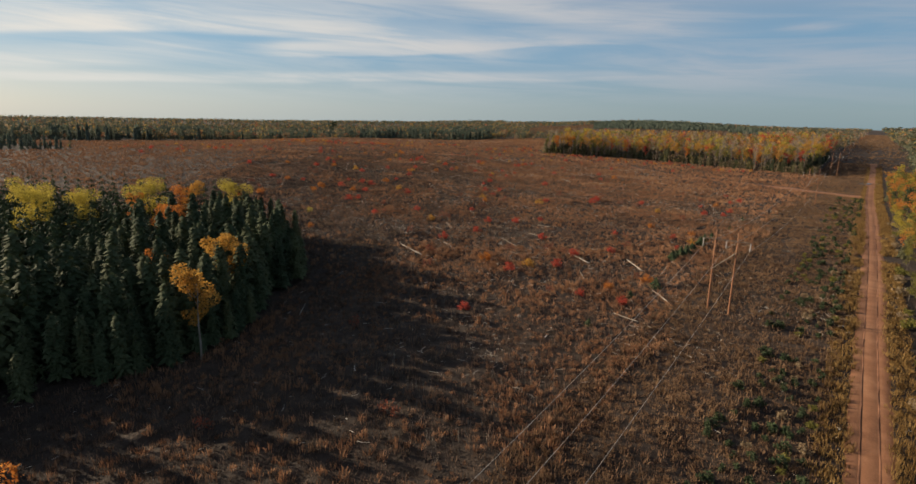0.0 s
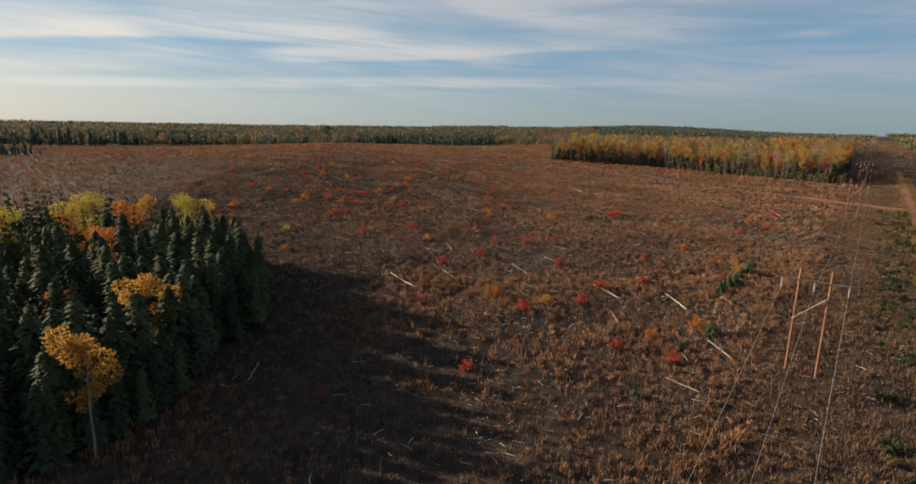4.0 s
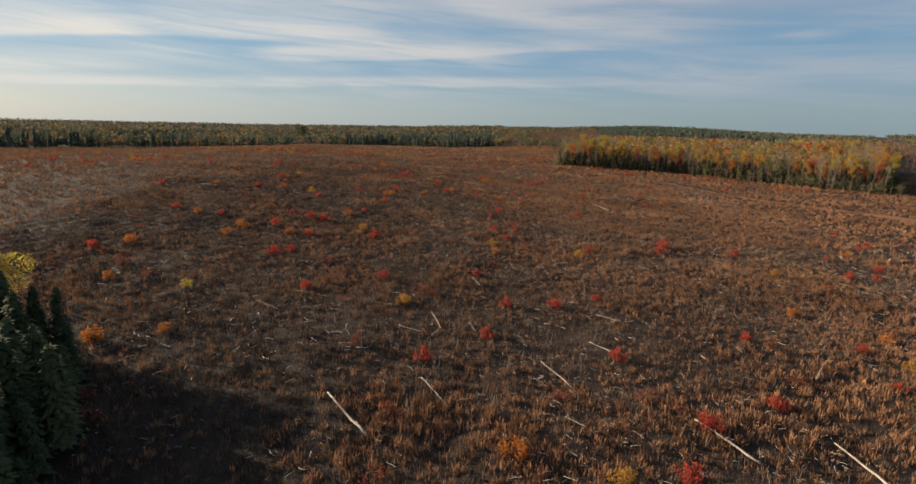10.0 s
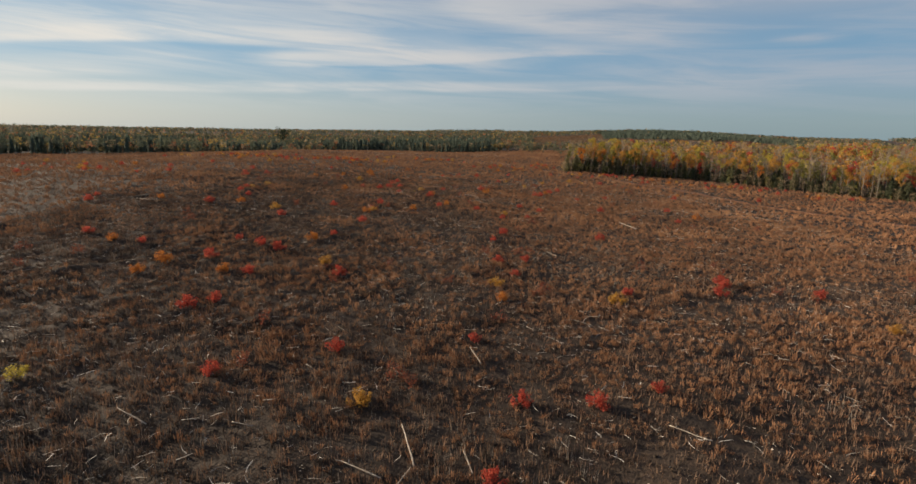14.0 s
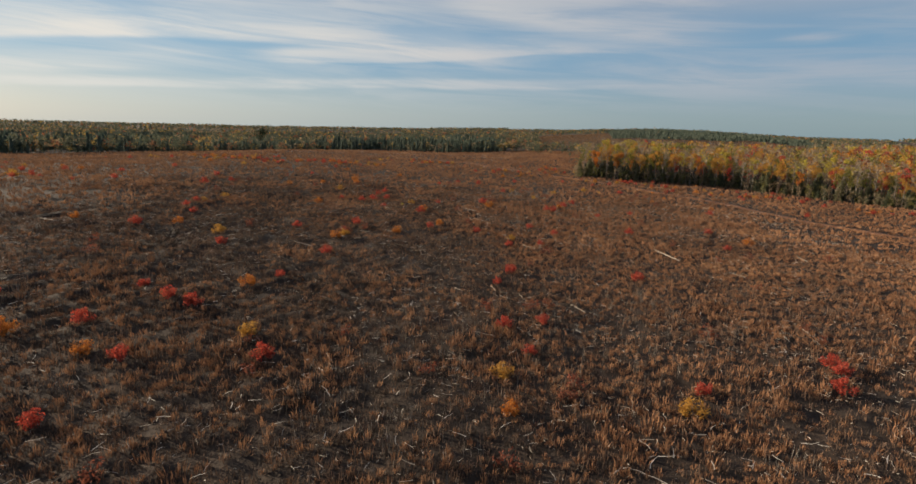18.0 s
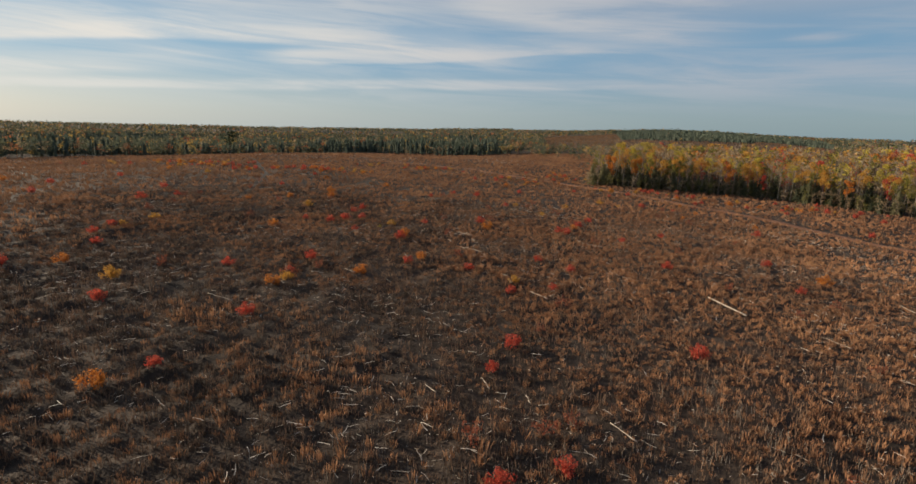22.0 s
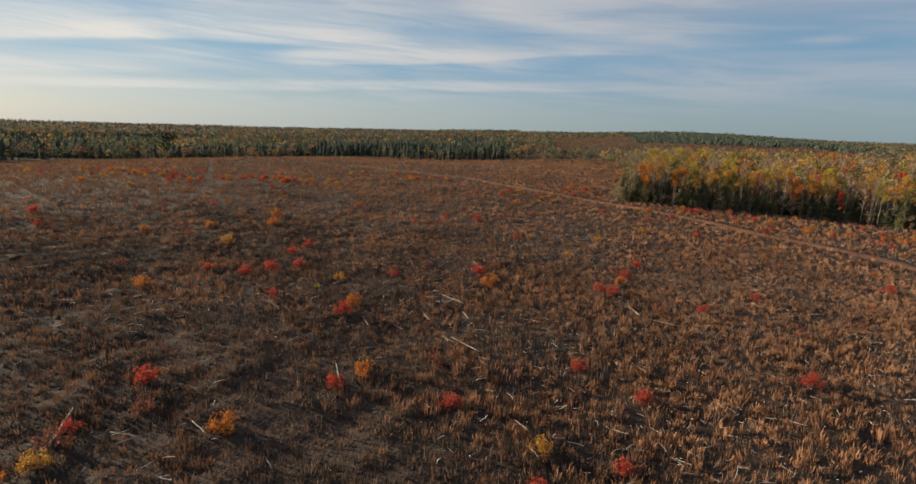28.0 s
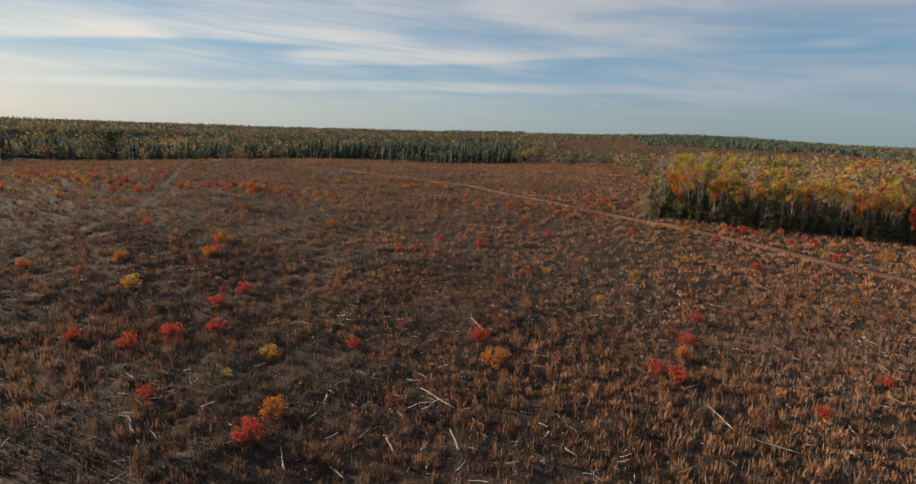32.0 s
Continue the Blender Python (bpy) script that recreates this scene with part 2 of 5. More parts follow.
M_FIR = material("fir_needles", [(0.0, (0.036, 0.045, 0.025)), (0.5, (0.060, 0.070, 0.038)), (1.0, (0.10, 0.105, 0.055))], scale=0.5, fine_scale=4.0, by="object", through_light=0.35)
M_FIR_PALE = material("pale_fir_needles", [(0.0, (0.065, 0.070, 0.038)), (0.5, (0.11, 0.112, 0.060)), (1.0, (0.17, 0.155, 0.085))], scale=0.5, fine_scale=4.0, by="object", through_light=0.45)
M_PINE = material("pine_needles", [(0.0, (0.018, 0.028, 0.014)), (0.5, (0.035, 0.055, 0.024)), (1.0, (0.07, 0.09, 0.04))], scale=0.5, fine_scale=4.0, by="island", through_light=0.12)
M_LEAF_YELLOW = material("yellow_leaves", [(0.0, (0.20, 0.165, 0.03)), (0.5, (0.37, 0.30, 0.05)), (1.0, (0.54, 0.44, 0.085))], scale=0.5, fine_scale=4.0, by="island", through_light=0.45)
M_LEAF_GOLD = material("gold_leaves", [(0.0, (0.24, 0.125, 0.025)), (0.5, (0.43, 0.235, 0.048)), (1.0, (0.58, 0.35, 0.085))], scale=0.5, fine_scale=4.0, by="island", through_light=0.45)
M_LEAF_ORANGE = material("orange_leaves", [(0.0, (0.24, 0.075, 0.018)), (0.5, (0.44, 0.16, 0.032)), (1.0, (0.58, 0.27, 0.065))], scale=0.5, fine_scale=4.0, by="island", through_light=0.4)
M_LEAF_RED = material("red_leaves", [(0.0, (0.20, 0.030, 0.022)), (0.5, (0.40, 0.064, 0.042)), (1.0, (0.58, 0.14, 0.085))], scale=0.5, fine_scale=4.0, by="island", through_light=0.45)
M_LEAF_DULL = material("rusty_leaves", [(0.0, (0.12, 0.035, 0.022)), (0.5, (0.22, 0.07, 0.04)), (1.0, (0.32, 0.13, 0.08))], scale=0.5, fine_scale=4.0, by="island", through_light=0.35)
M_LEAF_OLIVE = material("olive_leaves", [(0.0, (0.07, 0.075, 0.02)), (0.5, (0.15, 0.145, 0.035)), (1.0, (0.27, 0.23, 0.06))], scale=0.5, fine_scale=4.0, by="island", through_light=0.4)
M_LEAF_TAN = material("tan_leaves", [(0.0, (0.16, 0.118, 0.072)), (0.5, (0.265, 0.20, 0.122)), (1.0, (0.37, 0.285, 0.175))], scale=0.5, fine_scale=4.0, by="island", through_light=0.35)
# far foliage: aerial haze is put into these four base colours, greyer and paler
M_HAZED_CON = material("hazed_conifers", [(0.0, (0.058, 0.080, 0.062)), (0.5, (0.086, 0.112, 0.084)), (1.0, (0.12, 0.142, 0.104))], scale=0.02, fine_scale=0.3, by="island", through_light=0.35)
M_HAZED_OLIVE = material("hazed_olive_leaves", [(0.0, (0.066, 0.082, 0.056)), (0.5, (0.098, 0.112, 0.074)), (1.0, (0.15, 0.148, 0.09))], scale=0.02, fine_scale=0.3, by="island", through_light=0.3)
M_HAZED_GOLD = material("hazed_gold_leaves", [(0.0, (0.20, 0.135, 0.05)), (0.5, (0.30, 0.205, 0.065)), (1.0, (0.40, 0.30, 0.09))], scale=0.02, fine_scale=0.3, by="island", through_light=0.35)
M_HAZED_RUST = material("hazed_rust_leaves", [(0.0, (0.17, 0.075, 0.045)), (0.5, (0.26, 0.115, 0.06)), (1.0, (0.35, 0.17, 0.08))], scale=0.02, fine_scale=0.3, by="island", through_light=0.35)
M_WORN = material("worn_dirt", [(0.0, (0.10, 0.046, 0.026)), (0.5, (0.155, 0.072, 0.040)), (1.0, (0.22, 0.11, 0.064))], scale=0.5, fine_scale=5.0, bump=0.05, coarse=0.06)
M_RUT = material("churned_soil", [(0.0, (0.010, 0.008, 0.006)), (0.5, (0.020, 0.015, 0.011)), (1.0, (0.042, 0.031, 0.022))], scale=0.6, fine_scale=4.0, bump=0.1, coarse=0.08)
M_POLE = material("treated_pole", [(0.0, (0.12, 0.055, 0.03)), (0.5, (0.22, 0.105, 0.055)), (1.0, (0.33, 0.18, 0.10))], scale=1.0, fine_scale=10.0, rough=0.8, bump=0.01, stretch=(1, 1, 0.15))
M_TIMBER = material("grey_timber", [(0.0, (0.16, 0.135, 0.11)), (0.5, (0.26, 0.225, 0.185)), (1.0, (0.37, 0.33, 0.275))], scale=1.5, fine_scale=10.0, rough=0.85, bump=0.005)
M_ARM = material("dark_timber", [(0.0, (0.055, 0.042, 0.032)), (0.5, (0.105, 0.082, 0.064)), (1.0, (0.17, 0.14, 0.11))], scale=1.5, fine_scale=10.0, rough=0.9, bump=0.005)
M_GLAZE = material("grey_porcelain", [(0.0, (0.36, 0.35, 0.33)), (1.0, (0.52, 0.51, 0.48))], scale=3.0, rough=0.3)
M_WIRE = material("bare_conductor", [(0.0, (0.34, 0.32, 0.29)), (1.0, (0.50, 0.47, 0.43))], scale=2.0, rough=0.5, metal=0.3)
M_WATER = material("puddle_water", [(0.0, (0.05, 0.045, 0.035)), (1.0, (0.08, 0.07, 0.055))], scale=0.4, rough=0.06)


# ---- lie of the land ----
ALONG = (0.609, 0.793)         # the run of the power line and of the road beside it
ACROSS = (0.793, -0.609)
def soft_clamp(v, low, high, k):
    a = low + k * np.logaddexp(0, (np.asarray(v, float) - low) / k)
    return high - k * np.logaddexp(0, (high - a) / k)


def smooth(v, a, b):
    s = np.clip((np.asarray(v, float) - a) / (b - a), 0, 1)
    return s * s * (3 - 2 * s)


def lattice(ix, iy, seed):
    h = np.sin(ix * 127.1 + iy * 311.7 + seed * 74.7) * 43758.5453
    return h - np.floor(h)


def value_noise(x, y, size, seed):
    x, y = np.asarray(x, float) / size, np.asarray(y, float) / size
    ix, iy = np.floor(x), np.floor(y)
    fx, fy = x - ix, y - iy
    fx, fy = fx * fx * (3 - 2 * fx), fy * fy * (3 - 2 * fy)
    a, b = lattice(ix, iy, seed), lattice(ix + 1, iy, seed)
    c, d = lattice(ix, iy + 1, seed), lattice(ix + 1, iy + 1, seed)
    return (a * (1 - fx) + b * fx) * (1 - fy) + (c * (1 - fx) + d * fx) * fy - 0.5


def clods(x, y):
    """Knee-high lumps of heath and slash that cover the cut-over ground."""
    rough = 0.75 + value_noise(x, y, 23, 12) + 0.55 * smooth(-x, -30, 30)
    return (np.maximum(value_noise(x, y, 2.1, 13), -0.1) * 0.75 + value_noise(x, y, 1.4, 14) * 0.3) * rough * 0.7


def land(x, y):
    """Height of the ground: the clearing's gentle rise, lower woods behind its crest, and low hills far out."""
    x, y = np.asarray(x, float), np.asarray(y, float)
    u, v = soft_clamp(x, -110, 170, 15) / 100, soft_clamp(y, -20, 560, 25) / 100
    z = 4.645 * u + 8.72 * v + 0.479 * u * u - 5.684 * u * v - 1.335 * v * v + 0.088 * v**3 + 0.852 * u * v * v
    z = z - 4.0 * smooth(-x, 110, 235) * smooth(y, 300, 470)
    z = z - (3.5 + 5.0 * smooth(-x, 60, 260)) * smooth(y, 560, 720) * smooth(-x, -120, 20)
    r, az = np.hypot(x, y), np.degrees(np.arctan2(x, y))
    z = z + (21.0 - 9.0 * smooth(-az, 6, 30)) * smooth(r, 900, 4300) + 26.0 * np.exp(-(((az - 20) / 11.5) ** 2)) * smooth(r, 650, 1500) * (1 - 0.6 * smooth(r, 1700, 3500))
    z = z + 6.0 * np.exp(-(((az - 6) / 9.0) ** 2)) * smooth(r, 1500, 3500)
    z = z + value_noise(x, y, 420, 5) * 9 * smooth(r, 900, 2200)
    near = 1 - smooth(r, 600, 1200)
    furrow = np.sin((x * ACROSS[0] + y * ACROSS[1]) * 1.35 + value_noise(x, y, 26, 6) * 9) * smooth(-x, -25, 40) * (0.5 + value_noise(x, y, 33, 8))
    calm = smooth(np.abs(x * ACROSS[0] + y * ACROSS[1] - 3.5), 3.5, 9.0)
    field = calm * smooth(x, -124, -98) * (1 - smooth(x, 116, 140)) * smooth(y, 10, 36) * (1 - smooth(y, 370, 398))
    z = z + near * (value_noise(x, y, 14, 1) * 0.7 * calm + field * (value_noise(x, y, 4.6, 2) * 0.5 + furrow * 0.18 + clods(x, y)))
    return z


def inside(x, y, poly):
    x, y = np.asarray(x, float), np.asarray(y, float)
    odd = np.zeros(x.shape, bool)
    for (x0, y0), (x1, y1) in zip(poly, poly[1:] + poly[:1]):
        if y0 != y1:
            odd ^= ((y0 > y) != (y1 > y)) & (x < (x1 - x0) * (y - y0) / (y1 - y0) + x0)
    return odd


def from_line(x, y, line):
    """Distance to a polyline."""
    best = np.full(np.shape(x), 1e9)
    for (x0, y0), (x1, y1) in zip(line, line[1:]):
        ex, ey = x1 - x0, y1 - y0
        t = np.clip(((x - x0) * ex + (y - y0) * ey) / (ex * ex + ey * ey), 0, 1)
        best = np.minimum(best, np.hypot(x - x0 - t * ex, y - y0 - t * ey))
    return best


ROAD = [(-40, -60), (2, -6), (44, 49.5), (67, 80.3), (106.5, 132.2), (150, 190), (198, 255), (290, 375), (505, 655), (1400, 1820), (3000, 3900)]
APRON = [(203, 262), (197, 271), (189, 281), (181, 290), (172, 299)]
TRACK = [(199, 262), (193, 278), (183, 292), (170, 307), (150, 325), (135, 347), (121, 378), (94, 418), (74, 444), (52, 462), (10, 509), (-20, 528), (-52, 548), (-110, 560)]
SKID = [(-180, 640), (-156, 586), (-125, 520), (-102, 473), (-77, 416), (-68, 385), (-64, 362), (-62, 345), (-70, 310), (-95, 270)]
STAND = [(-33, 112), (-34, 92), (-38, 79), (-44, 71.5), (-59, 63.5), (-66, 56), (-63, 44), (-60, 34), (-86, 22), (-170, -20), (-210, 60), (-190, 158), (-125, 154), (-88, 150), (-62, 145.5), (-47.5, 140.5), (-38, 127)]
BLOCK = [(73, 457), (110, 449), (154, 441), (169, 424), (205, 392), (239, 363), (440, 624), (520, 728), (400, 760), (230, 720), (160, 640), (112, 545)]
BLOCK_FRONT = [(112, 545), (73, 457), (110, 449), (154, 441), (169, 424), (205, 392), (239, 363), (330, 482)]
WOODS_EDGE = [(-900, 330), (-420, 425), (-305, 455), (-264, 505), (-234, 570), (-196, 645), (-150, 692), (-60, 725), (70, 835), (120, 860)]
WEST_WOODS = [(-216, 314), (-232, 300), (-262, 286), (-420, 240), (-700, 260), (-900, 420), (-420, 400), (-262, 340)]


def link(ob, parent=None):
    if parent is not None:
        ob.parent = parent
    return ob


def part(name, bm, mat, parent=None, label=""):
    me = bpy.data.meshes.new(name)
    bm.to_mesh(me)
    bm.free()
    me.materials.append(mat)
    return tagged(link(new(name, me), parent), label=label)


def mesh_of(name, verts, tris, mat, parent=None, label="", shade=False):
    """A mesh from arrays of corners and triangles."""
    verts, tris = np.asarray(verts, np.float32), np.asarray(tris, np.int32)
    me = bpy.data.meshes.new(name)
    me.vertices.add(len(verts))
    me.vertices.foreach_set("co", verts.ravel())
    me.loops.add(tris.size)
    me.loops.foreach_set("vertex_index", tris.ravel())
    me.polygons.add(len(tris))
    me.polygons.foreach_set("loop_start", np.arange(0, tris.size, 3, dtype=np.int32))
    me.polygons.foreach_set("use_smooth", np.full(len(tris), shade))
    me.update(calc_edges=True)
    me.materials.append(mat)
    return tagged(link(new(name, me), parent), label=label)


def repeat(verts, tris, places, turns, sizes, heights):
    """Many turned and scaled copies of one small shape, as one pair of arrays."""
    verts, n = np.asarray(verts, float), len(places)
    c, s = np.cos(turns)[:, None], np.sin(turns)[:, None]
    x = (verts[:, 0] * c - verts[:, 1] * s) * sizes[:, None] + places[:, 0:1]
    y = (verts[:, 0] * s + verts[:, 1] * c) * sizes[:, None] + places[:, 1:2]
    z = verts[:, 2] * heights[:, None] + places[:, 2:3]
    allv = np.stack([x, y, z], -1).reshape(-1, 3)
    allt = (np.asarray(tris)[None] + (np.arange(n) * len(verts))[:, None, None]).reshape(-1, 3)
    return allv, allt


def joined(pieces):
    vs, ts, k = [], [], 0
    for v, t in pieces:
        vs.append(np.asarray(v, float))
        ts.append(np.asarray(t) + k)
        k += len(v)
    return np.concatenate(vs), np.concatenate(ts)


rng = np.random.default_rng(11)


# ---- ground ----
def axis(low, fine_low, fine_high, high, step):
    core = list(np.arange(fine_low, fine_high + step, step))
    d, v = step, core[-1]
    while v < high:
        d = min(d * 1.09, 220)
        v += d
        core.append(v)
    d, v = step, fine_low
    while v > low:
        d = min(d * 1.09, 220)
        v -= d
        core.insert(0, v)
    return np.array(core)


gx, gy = axis(-4800, -100, 118, 4800, 1.0), axis(-1500, 36, 372, 4800, 1.0)
GX, GY = np.meshgrid(gx, gy)
nx, ny = len(gx), len(gy)
gv = np.stack([GX, GY, land(GX, GY)], -1).reshape(-1, 3)
i = (np.arange(ny - 1)[:, None] * nx + np.arange(nx - 1)[None]).ravel()
gt = np.concatenate([np.stack([i, i + 1, i + nx + 1], -1), np.stack([i, i + nx + 1, i + nx], -1)])
tagged(mesh_of("ground", gv, gt, M_SOIL, shade=True), "rough brown cut-over ground with litter and hummocks", "ground", kind="structure")


def strip(name, line, profile, step, mat, label, reach):
    """A road laid along a line; profile: offsets across it and heights over the ground."""
    pts = []
    for (x0, y0), (x1, y1) in zip(line, line[1:]):
        n = max(1, int(math.hypot(x1 - x0, y1 - y0) / step))
        pts += [(x0 + (x1 - x0) * k / n, y0 + (y1 - y0) * k / n) for k in range(n)]
    pts = np.array([p for p in pts if math.hypot(*p) < reach])
    for _ in range(6):
        pts[1:-1] = (pts[:-2] + 2 * pts[1:-1] + pts[2:]) / 4
    run = np.gradient(pts, axis=0)
    run /= np.linalg.norm(run, axis=1)[:, None]
    side = np.stack([run[:, 1], -run[:, 0]], -1)
    off, rise = np.array(profile).T
    xy = pts[:, None] + side[:, None] * off[None, :, None]
    edge = value_noise(xy[..., 0], xy[..., 1], 2.3, 9) * 0.7
    xy = xy + side[:, None] * (edge * (np.abs(off) > 0.7 * off.max()))[..., None]
    base = land(pts[:, 0], pts[:, 1])[:, None]
    z = np.maximum(base, land(xy[..., 0], xy[..., 1])) + rise[None] + value_noise(xy[..., 0], xy[..., 1], 1.7, 4) * 0.05
    v = np.concatenate([xy, z[..., None]], -1).reshape(-1, 3)
    m, n = len(off), len(pts)
    i = (np.arange(n - 1)[:, None] * m + np.arange(m - 1)[None]).ravel()
    t = np.concatenate([np.stack([i, i + 1, i + m + 1], -1), np.stack([i, i + m + 1, i + m], -1)])
    return tagged(mesh_of(name, v, t, mat, shade=True), label, name, kind="structure")


strip("road", ROAD, [(-3.0, -0.25), (-2.2, 0.05), (-1.25, 0.13), (-1.05, 0.09), (-0.8, 0.09), (-0.6, 0.13), (0.0, 0.14), (0.6, 0.13), (0.8, 0.09), (1.05, 0.09), (1.25, 0.13), (2.2, 0.05), (3.0, -0.25)],
      1.6, M_ROAD, "straight red dirt road with two worn wheel ruts", 560)
strip("dirt_track", TRACK, [(-3.1, -0.5), (-2.2, 0.12), (-1.1, 0.06), (-0.7, 0.08), (0, 0.2), (0.7, 0.08), (1.1, 0.06), (2.2, 0.12), (3.1, -0.5)],
      1.6, M_TRACK, "faint reddish dirt track curving across the clearing", 900)
strip("skid_trail", SKID, [(-1.9, -0.5), (-1.4, 0.02), (-1.0, -0.04), (-0.6, 0.05), (0, 0.1), (0.6, 0.05), (1.0, -0.04), (1.4, 0.02), (1.9, -0.5)],
      1.6, M_RUT, "dark churned skid trail winding through the clearing", 900)
strip("dirt_apron", APRON, [(-5.5, -0.5), (-4.2, 0.10), (-2.5, 0.18), (0, 0.22), (2.5, 0.18), (4.2, 0.10), (5.5, -0.5)],
      1.6, M_ROAD, "worn bare dirt where the track leaves the road", 900)
for side in (-0.92, 0.92):
    tagged(strip("wheel_rut", [(x + side * ACROSS[0], y + side * ACROSS[1]) for x, y in ROAD[1:9]], [(-0.20, 0.02), (-0.08, 0.115), (0.08, 0.115), (0.20, 0.02)], 1.6, M_WORN,
                 "dark wheel rut worn into the dirt road", 420), category="rut")


# ---- plants ----
def tube(bm_verts, bm_tris, path, radii, sides=6):
    """Adds a tapered limb along a path to lists of corners and triangles."""
    k = len(bm_verts)
    for n, (p, r) in enumerate(zip(path, radii)):
        q = path[min(n + 1, len(path) - 1)]
        o = path[max(n - 1, 0)]
        d = Vector((q[0] - o[0], q[1] - o[1], q[2] - o[2])).normalized()
        s = d.orthogonal().normalized()
        w = d.cross(s)
        for j in range(sides):
            a = 2 * math.pi * j / sides
            v = Vector(p) + (s * math.cos(a) + w * math.sin(a)) * r
            bm_verts.append(tuple(v))
    for n in range(len(path) - 1):
        for j in range(sides):
            a, b = k + n * sides + j, k + n * sides + (j + 1) % sides
            bm_tris += [(a, b, b + sides), (a, b + sides, a + sides)]
    return k


def thing(name, label, category, group=""):
    return tagged(new(name), label, category, group)


def spruce_arrays(height, radius, seed, whorls=21, fans=9, loose=0):
    """Crown of drooping sprays: each a folded, tapering spray of needles, layered up the stem."""
    r = random.Random(seed)
    v, t = [], []
    lean = r.uniform(-0.02, 0.02)
    for w in range(whorls):
        f = w / (whorls - 1)
        z = height * (0.10 + 0.86 * f)
        reach = radius * (1 - f) ** 0.8 * r.uniform(0.8, 1.12) + 0.14
        n = max(4, round(fans * (1 - 0.55 * f)))
        turn = r.uniform(0, 6.3)
        for k in range(n):
            a = turn + 2 * math.pi * (k + r.uniform(-0.3, 0.3)) / n
            long = reach * r.uniform(0.5, 1.25)
            drop = long * r.uniform(0.30, 0.6)
            wide = long * r.uniform(0.16, 0.30) + 0.10
            ca, sa = math.cos(a), math.sin(a)
            x0 = lean * z
            zz = z + r.uniform(-0.25, 0.25)

            def at(along, side, up):
                return (x0 + ca * along - sa * side, sa * along + ca * side, zz + up)

            b = len(v)
            v += [at(0.02, 0, 0.35), at(long * 0.55, wide, -drop * 0.55), at(long * 0.6, 0, -drop * 0.25 + 0.08), at(long * 0.55, -wide, -drop * 0.55), at(long, 0, -drop), at(long * 0.35, 0, -drop * 0.8)]
            t += [(b, b + 1, b + 2), (b, b + 2, b + 3), (b + 2, b + 1, b + 4), (b + 3, b + 2, b + 4), (b + 5, b + 4, b + 1), (b + 5, b + 3, b + 4)]
    for _ in range(loose):
        f = r.random() ** 0.8
        z, a = height * (0.10 + 0.86 * f), r.uniform(0, 6.3)
        d = (radius * (1 - f) ** 0.75 + 0.1) * r.uniform(0.55, 1.2)
        s, ca, sa = height * r.uniform(0.014, 0.034), math.cos(a), math.sin(a)
        x, y, g = lean * z + ca * d, sa * d, r.uniform(-0.4, 0.4)
        b = len(v)
        v += [(x - sa * s, y + ca * s, z + g), (x + sa * s, y - ca * s, z + g), (x + ca * s * 1.8, y + sa * s * 1.8, z + g - s * r.uniform(0.2, 1.4)), (x, y, z + g + s * 0.9)]
        t += [(b, b + 1, b + 2), (b, b + 3, b + 1)]
    b = len(v)
    v += [(lean * height + 0.10, 0, height * 0.95), (lean * height - 0.06, 0.09, height * 0.95), (lean * height - 0.06, -0.09, height * 0.95), (lean * height, 0, height * 1.03)]
    t += [(b, b + 1, b + 3), (b + 1, b + 2, b + 3), (b + 2, b, b + 3)]
    return v, t


def make_spruce(height, radius, seed, name="spruce_tree", label="dark green spruce with drooping boughs in a dense stand", mat=None, group="spruce stand", whorls=21):
    e = thing(name, label, "tree", group)
    tv, tt = [], []
    tube(tv, tt, [(0, 0, -0.4), (0, 0, height * 0.4), (0, 0, height * 0.95)], [height * 0.013, height * 0.009, 0.02], 6)
    mesh_of("trunk", tv, tt, M_BARK, e, shade=True)
    v, t = spruce_arrays(height, radius, seed, whorls, 9, 320)
    mesh_of("crown", v, t, mat or M_NEEDLE, e)
    return e


def leaf_cloud(centres, radii, count, size, seed, flat=0.8):
    """Leaves as small folded blades, strewn unevenly through several lobes."""
    g = np.random.default_rng(seed)
    centres, radii = np.asarray(centres, float), np.asarray(radii, float)
    pick = g.choice(len(centres), count, p=radii**2 / (radii**2).sum())
    d = g.normal(size=(count, 3))
    d /= np.linalg.norm(d, axis=1)[:, None]
    c = centres[pick] + d * (radii[pick] * g.uniform(0.35, 1.0, count) ** 0.6)[:, None] * (1, 1, flat)
    a = g.normal(size=(count, 3))
    a /= np.linalg.norm(a, axis=1)[:, None]
    b = np.cross(a, g.normal(size=(count, 3)))
    b /= np.linalg.norm(b, axis=1)[:, None]
    n = np.cross(a, b)
    s = (size * g.uniform(0.6, 1.4, count))[:, None]
    v = np.stack([c - a * s, c + b * s * 0.6 + n * s * 0.25, c + a * s, c - b * s * 0.6 + n * s * 0.25], 1).reshape(-1, 3)
    k = np.arange(count)[:, None] * 4
    t = np.concatenate([k + (0, 1, 2), k + (0, 2, 3)])
    return v, t


